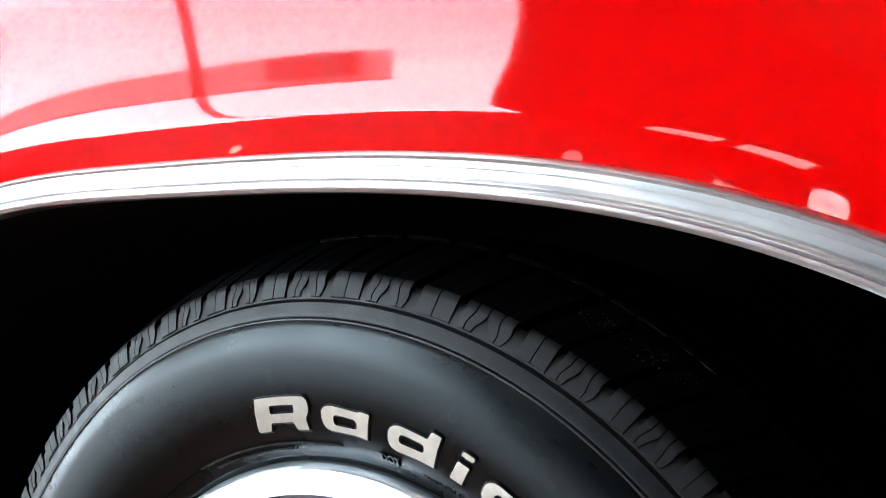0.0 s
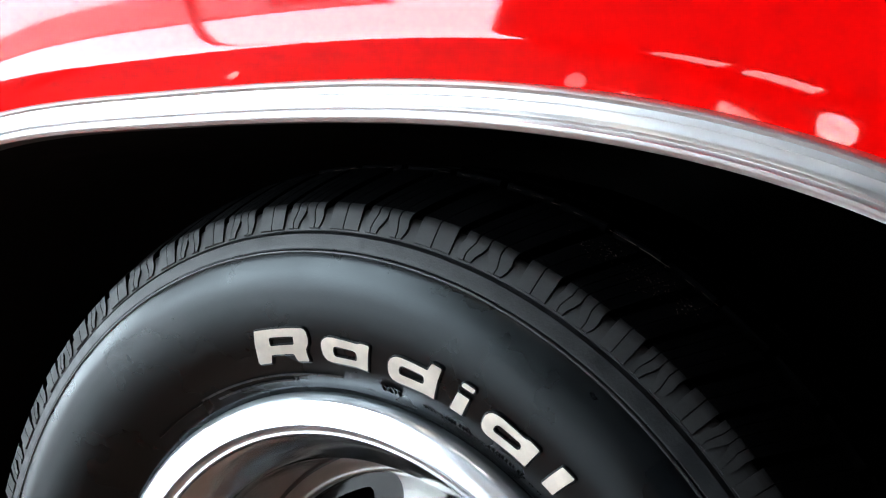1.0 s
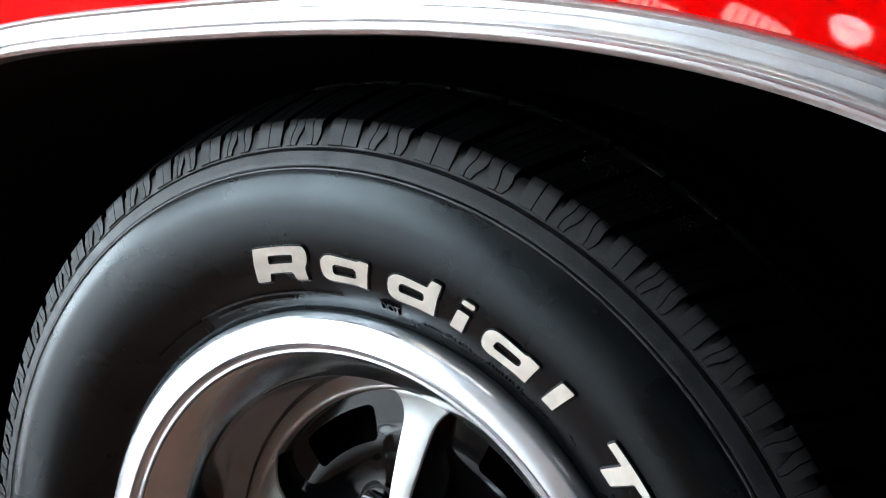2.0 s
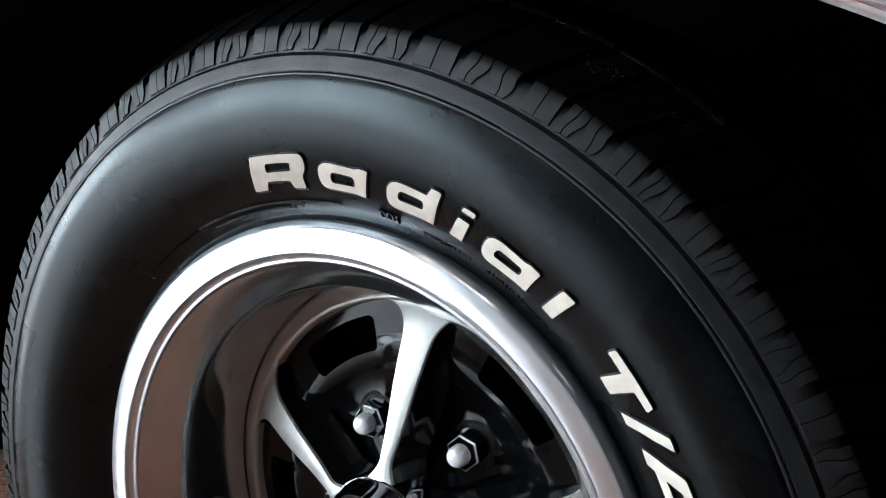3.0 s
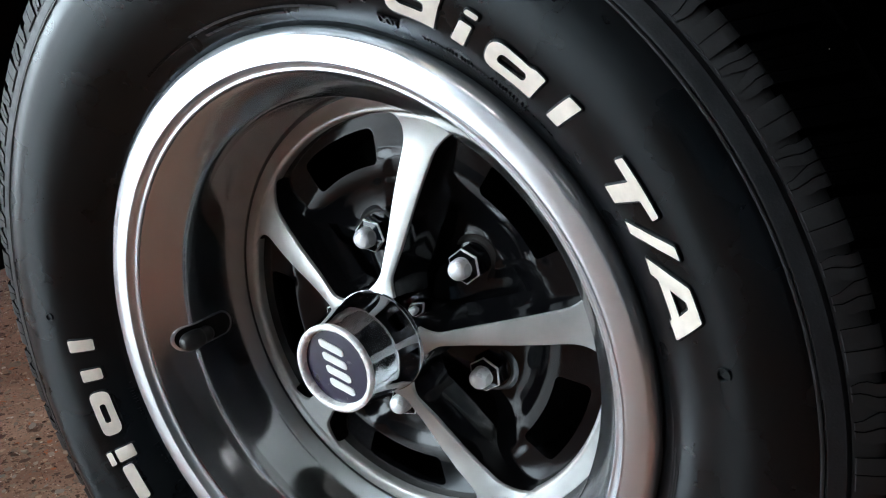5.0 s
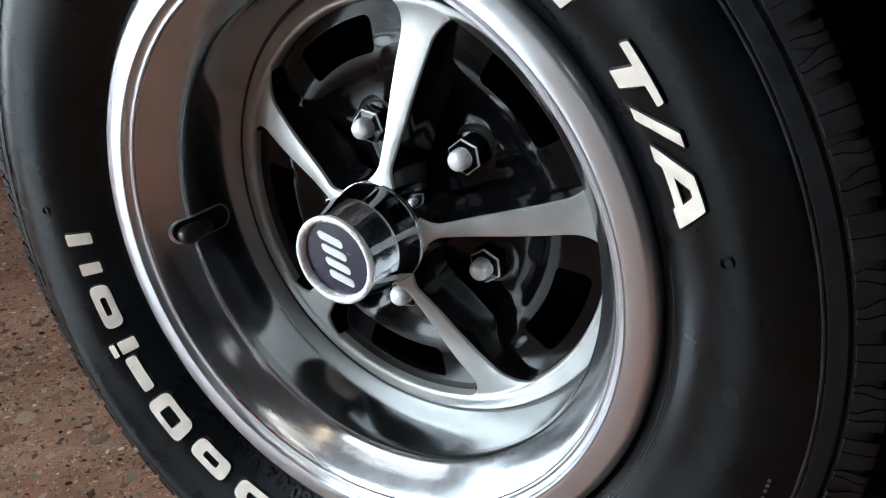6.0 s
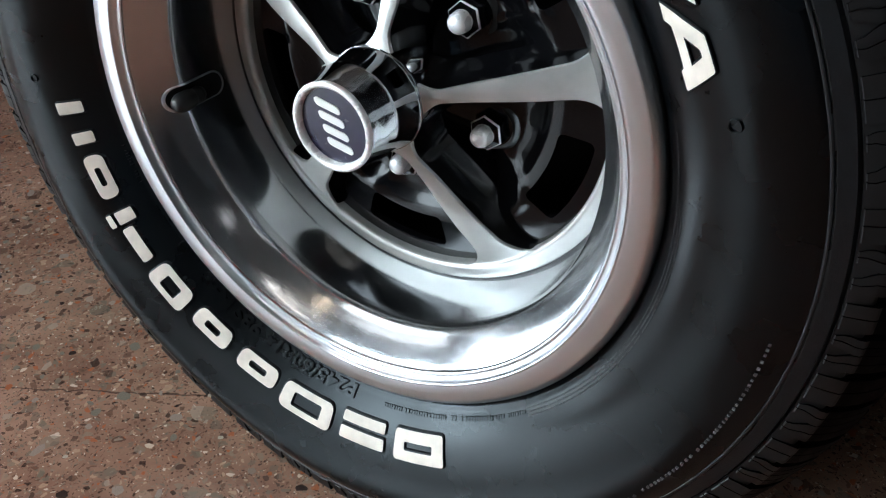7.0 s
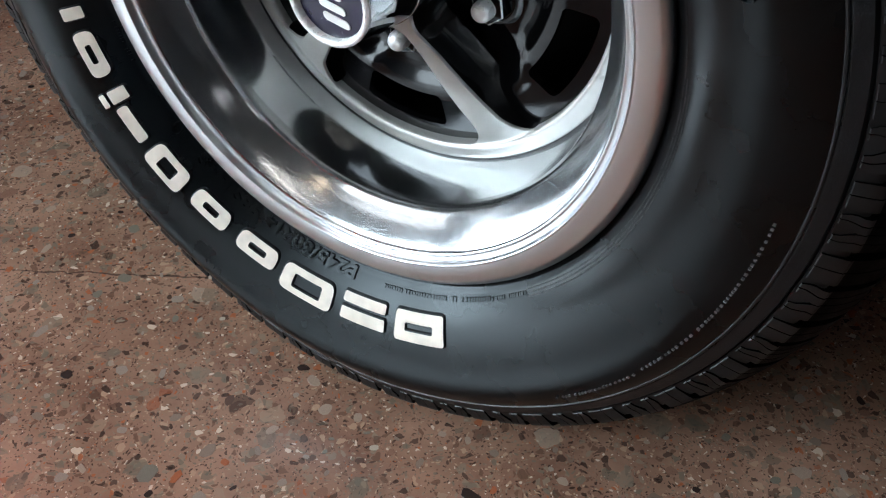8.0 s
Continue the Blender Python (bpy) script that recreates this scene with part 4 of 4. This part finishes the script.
stem.location = (0.1508 * math.cos(va + 0.012), -0.0245, 0.1508 * math.sin(va + 0.012))


def on_wall(along, across, lift):
    """A point on the inner wall of the rim beside the valve."""
    yy = SLOT_Y + along
    rr = float(np.interp(yy, wall_y, wall_r)) - lift
    ang = va + across / 0.16
    return (rr * math.cos(ang), yy, rr * math.sin(ang))


def slot_width(along):
    flat = SLOT_L - SLOT_W
    over = max(0.0, abs(along) - flat)
    return math.sqrt(max(0.0, SLOT_W ** 2 - over ** 2))


# the wall is not cut: a black sheet stands for the slot's dark inside
slot_sheet = bmesh.new()
rows = []
STOPS = [SLOT_L * math.sin(math.pi / 2 * k / 20) for k in range(-20, 21)]
for s in STOPS:
    w = max(0.0002, slot_width(s))
    rows.append([slot_sheet.verts.new(on_wall(s, w * f, 0.0007)) for f in (-1, -0.5, 0, 0.5, 1)])
for p, q in zip(rows, rows[1:]):
    for k in range(4):
        slot_sheet.faces.new((p[k], p[k + 1], q[k + 1], q[k]))
part("valve_slot", slot_sheet, WELL_BLACK, wheel, "black sheet for the shaded opening of the valve slot", smooth=False)
slot = bmesh.new()
loop = [(s, slot_width(s)) for s in STOPS] + [(s, -slot_width(s)) for s in reversed(STOPS[1:-1])]
rings = []
for grow, lift in ((0.97, 0.0004), (0.99, 0.0011), (1.08, 0.0010), (1.12, -0.0003)):
    rings.append([slot.verts.new(on_wall(s * (1 + (grow - 1) * 0.6), w * grow, lift)) for s, w in loop])
for p, q in zip(rings, rings[1:]):
    for k in range(len(p)):
        slot.faces.new((p[k], p[(k + 1) % len(p)], q[(k + 1) % len(p)], q[k]))
part("valve_slot_rim", slot, STAINLESS, wheel, "rolled rim of the valve slot")

# ================= the car's side =================
for ob in car.children:
    ob.location.z += AXLE
ARCH_X, ARCH_Z, ARCH_H, ARCH_N = -0.10, 0.20, 0.4485, 3.0
ARCH_LEFT, ARCH_RIGHT = 0.43, 0.575


def arch(s):
    """Point and outward direction on the edge of the wheel opening; s from 0 (right foot) to 1 (left foot)."""
    def at(s):
        t = math.pi * min(1.0, max(0.0, s))
        c, n = math.cos(t), max(0.0, math.sin(t))
        a = ARCH_RIGHT if c > 0 else ARCH_LEFT
        return Vector((ARCH_X + a * math.copysign(abs(c) ** (2 / ARCH_N), c), ARCH_Z + ARCH_H * n ** (2 / ARCH_N)))
    p = at(s)
    d = at(min(1.0, s + 0.002)) - at(max(0.0, s - 0.002))
    out = Vector((d.y, -d.x)).normalized()
    return p, out


def even_s(n):
    fine = [k / 2000 for k in range(2001)]
    pts = [arch(s)[0] for s in fine]
    run = [0.0]
    for p, q in zip(pts, pts[1:]):
        run.append(run[-1] + (q - p).length)
    return [float(np.interp(run[-1] * k / n, run, fine)) for k in range(n + 1)]


STATIONS = even_s(160)


def sweep(section):
    """Sweep (outward, y) points along the wheel opening."""
    bm = bmesh.new()
    rows = []
    for s in STATIONS:
        p, out = arch(s)
        rows.append([bm.verts.new((p.x + out.x * o, y, p.y + out.y * o)) for o, y in section])
    for a, b in zip(rows, rows[1:]):
        for k in range(len(section) - 1):
            bm.faces.new((a[k], a[k + 1], b[k + 1], b[k]))
    return bm


LIP = -0.110
trim = [(0.0012, LIP + 0.016), (0.0, LIP + 0.006), (0.0002, LIP - 0.0008), (0.0016, LIP - 0.0024), (0.0028, LIP - 0.0031), (0.0038, LIP - 0.0031), (0.0050, LIP - 0.0020),
        (0.0057, LIP - 0.0018), (0.0063, LIP - 0.0022), (0.0070, LIP - 0.0026), (0.0078, LIP - 0.0024), (0.0088, LIP - 0.0016), (0.0094, LIP - 0.0014), (0.0128, LIP - 0.0012),
        (0.0133, LIP - 0.0015), (0.0139, LIP - 0.0012), (0.0164, LIP - 0.0011), (0.0170, LIP - 0.0018), (0.0180, LIP - 0.0024), (0.0194, LIP - 0.0018), (0.0206, LIP - 0.0002), (0.0211, LIP + 0.003)]
part("arch_moulding", sweep(trim), STAINLESS, car, "bright stainless wheel arch moulding")


def skin_y(o):
    """How far out the painted skin stands, o metres from the edge of the opening."""
    tilt = [(0.013, -0.42), (0.028, -0.368), (0.036, -0.325), (0.0405, -0.27), (0.0437, -0.04), (0.049, 0.035), (0.0555, 0.090), (0.0625, 0.125), (0.070, 0.165), (0.081, 0.196), (0.10, 0.235), (0.12, 0.27), (0.20, 0.29), (0.35, 0.12), (0.6, 0.0), (3.0, 0.0)]
    y, step = LIP - 0.0005, 0.0005
    x = 0.010
    while x < o:
        y -= step * float(np.interp(x, [t[0] for t in tilt], [t[1] for t in tilt]))
        x += step
    return y


offs = [0.010, 0.013, 0.016, 0.019, 0.022, 0.025, 0.028, 0.031, 0.034] + [0.0355 + 0.001 * k for k in range(14)] + [0.0515, 0.054, 0.057, 0.060, 0.065, 0.08, 0.10, 0.12, 0.15, 0.18, 0.22, 0.28, 0.36, 0.5, 0.75]
skin_table = [(o, skin_y(o)) for o in offs]
skin = bmesh.new()
X0, X1, Z0, Z1 = -1.35, 1.35, 0.20, 0.92
rows = []
for s in STATIONS:
    p, out = arch(s)
    row = []
    for o, y in skin_table:
        x, z = p.x + out.x * o, p.y + out.y * o
        x, z = min(X1, max(X0, x)), min(Z1, max(Z0, z))
        row.append(skin.verts.new((x, y, z)))
    rows.append(row)
for a, b in zip(rows, rows[1:]):
    for k in range(len(offs) - 1):
        quad = (a[k], a[k + 1], b[k + 1], b[k])
        if len({tuple(round(c, 5) for c in v.co) for v in quad}) >= 3:
            skin.faces.new(quad)
part("fender", skin, RED, car, "glossy red painted fender")

# wheel housing, underside and the rest of the body's shell
well = [(0.0150, LIP + 0.004), (0.0040, LIP + 0.016), (0.0060, LIP + 0.04), (0.0150, 0.10), (0.0150, 0.34)]
part("wheel_well", sweep(well), WELL_BLACK, car, "dull black wheel housing")
part("well_back", box((-0.75, 0.34, 0.22), (0.70, 0.36, 0.70)), WELL_BLACK, car, smooth=False)
part("body_top", box((X0, LIP - 0.018, Z1), (X1, 1.55, Z1 + 0.03), 0.012), RED, car, "red painted body top")
part("far_side", box((X0, 1.50, Z0), (X1, 1.55, Z1)), RED, car, smooth=False)
part("underbody", box((X0, 0.36, 0.24), (X1, 1.50, 0.27)), WELL_BLACK, car, "dark underbody", smooth=False)
part("end_panel", box((X0, LIP, Z0), (X0 + 0.02, 1.50, Z1)), WELL_BLACK, car, smooth=False)
part("end_panel", box((X1 - 0.02, LIP, Z0), (X1, 1.50, Z1)), WELL_BLACK, car, smooth=False)

# ---- specks of dust on the tread and in the housing, glints painted on a rib edge ----
DUST_AND_GLINT = material("brown_dust_and_glint", (0.11, 0.07, 0.055), 0.9, 0, 0.2, 300)
rnd = random.Random(11)
specks = bmesh.new()


def speck(t, y, size, long=1.0):
    r = float(np.interp(y, [p[1] for p in OUTER] + [0.02], [p[0] for p in OUTER] + [0.3225])) + 0.0004
    m = Matrix.Translation((r * math.cos(t), y, AXLE + r * math.sin(t))) @ Matrix.Rotation(-t, 4, "Y") @ Matrix.Diagonal((0.5, rnd.uniform(0.7, 1.6), long * rnd.uniform(0.7, 1.6), 1))
    bmesh.ops.create_icosphere(specks, subdivisions=1, radius=size, matrix=m)


for k in range(70):
    speck(radians(rnd.uniform(18, 88)), rnd.uniform(-0.055, 0.02), rnd.choice((0.00014, 0.0002, 0.00028, 0.0004)))
for middle, y in ((63.6, -0.050), (61.4, -0.050), (58.0, -0.052), (55.8, -0.047), (53.6, -0.046)):
    # caked dust between the blocks
    for k in range(34):
        speck(radians(rnd.gauss(middle, 0.7)), rnd.gauss(y, 0.004), rnd.choice((0.00012, 0.0002, 0.0003, 0.0004)))
t = 52.0
while t < 101.0:
    # pale dashes stand in for light caught along the first tread rib's edge
    if rnd.random() < 0.72:
        for k in range(rnd.randint(2, 4)):
            speck(radians(t + 0.42 * k), -0.0285 + rnd.uniform(-0.0004, 0.0004), 0.00042, 4.5)
    t += rnd.uniform(1.5, 2.8)
tagged(part("dust_and_glints", specks, DUST_AND_GLINT, tyre, "brown specks of dust and painted glints on a rib edge"), kind="stuff").matrix_parent_inverse = Matrix.Translation((0, 0, -AXLE))

# ---- pebbles of the floor, ground almost flush ----
rnd = random.Random(5)
shapes = []
for k in range(16):
    bm = bmesh.new()
    n, squeeze = rnd.randint(7, 10), rnd.uniform(0.5, 0.95)
    rim, face = [], []
    for j in range(n):
        a, r = 2 * math.pi * (j + rnd.uniform(-0.25, 0.25)) / n, rnd.uniform(0.78, 1.12)
        x, y = r * math.cos(a), squeeze * r * math.sin(a)
        rim.append(bm.verts.new((x, y, 0.0)))
        face.append(bm.verts.new((x * 0.95, y * 0.95, 1.0)))
    bm.faces.new(face)
    for j in range(n):
        bm.faces.new((rim[j], rim[(j + 1) % n], face[(j + 1) % n], face[j]))
    me = bpy.data.meshes.new("pebble")
    bm.to_mesh(me)
    bm.free()
    me.materials.append(PEBBLE)
    shapes.append(me)
laid = []
while len(laid) < 290:
    x, y = rnd.uniform(-0.62, 0.42), rnd.uniform(-0.30, 0.12)
    size = min(0.0105, max(0.0024, rnd.lognormvariate(-5.62, 0.40)))
    if y < 0.62 * x - 0.21 or y < -0.82 * x - 0.42 or (abs(x) < 0.13 and y > -0.068):
        continue
    if any((x - px) ** 2 + (y - py) ** 2 < (1.15 * (size + ps)) ** 2 for px, py, ps in laid):
        continue
    laid.append((x, y, size))
    stone = new("pebble", rnd.choice(shapes))
    stone.parent = floor
    stone.matrix_parent_inverse = Matrix.Translation((1.0, -0.5, 0))
    stone.location, stone.rotation_euler, stone.scale = (x, y, 0.0), (0, 0, rnd.uniform(0, 6.28)), (size, size, 0.00022)
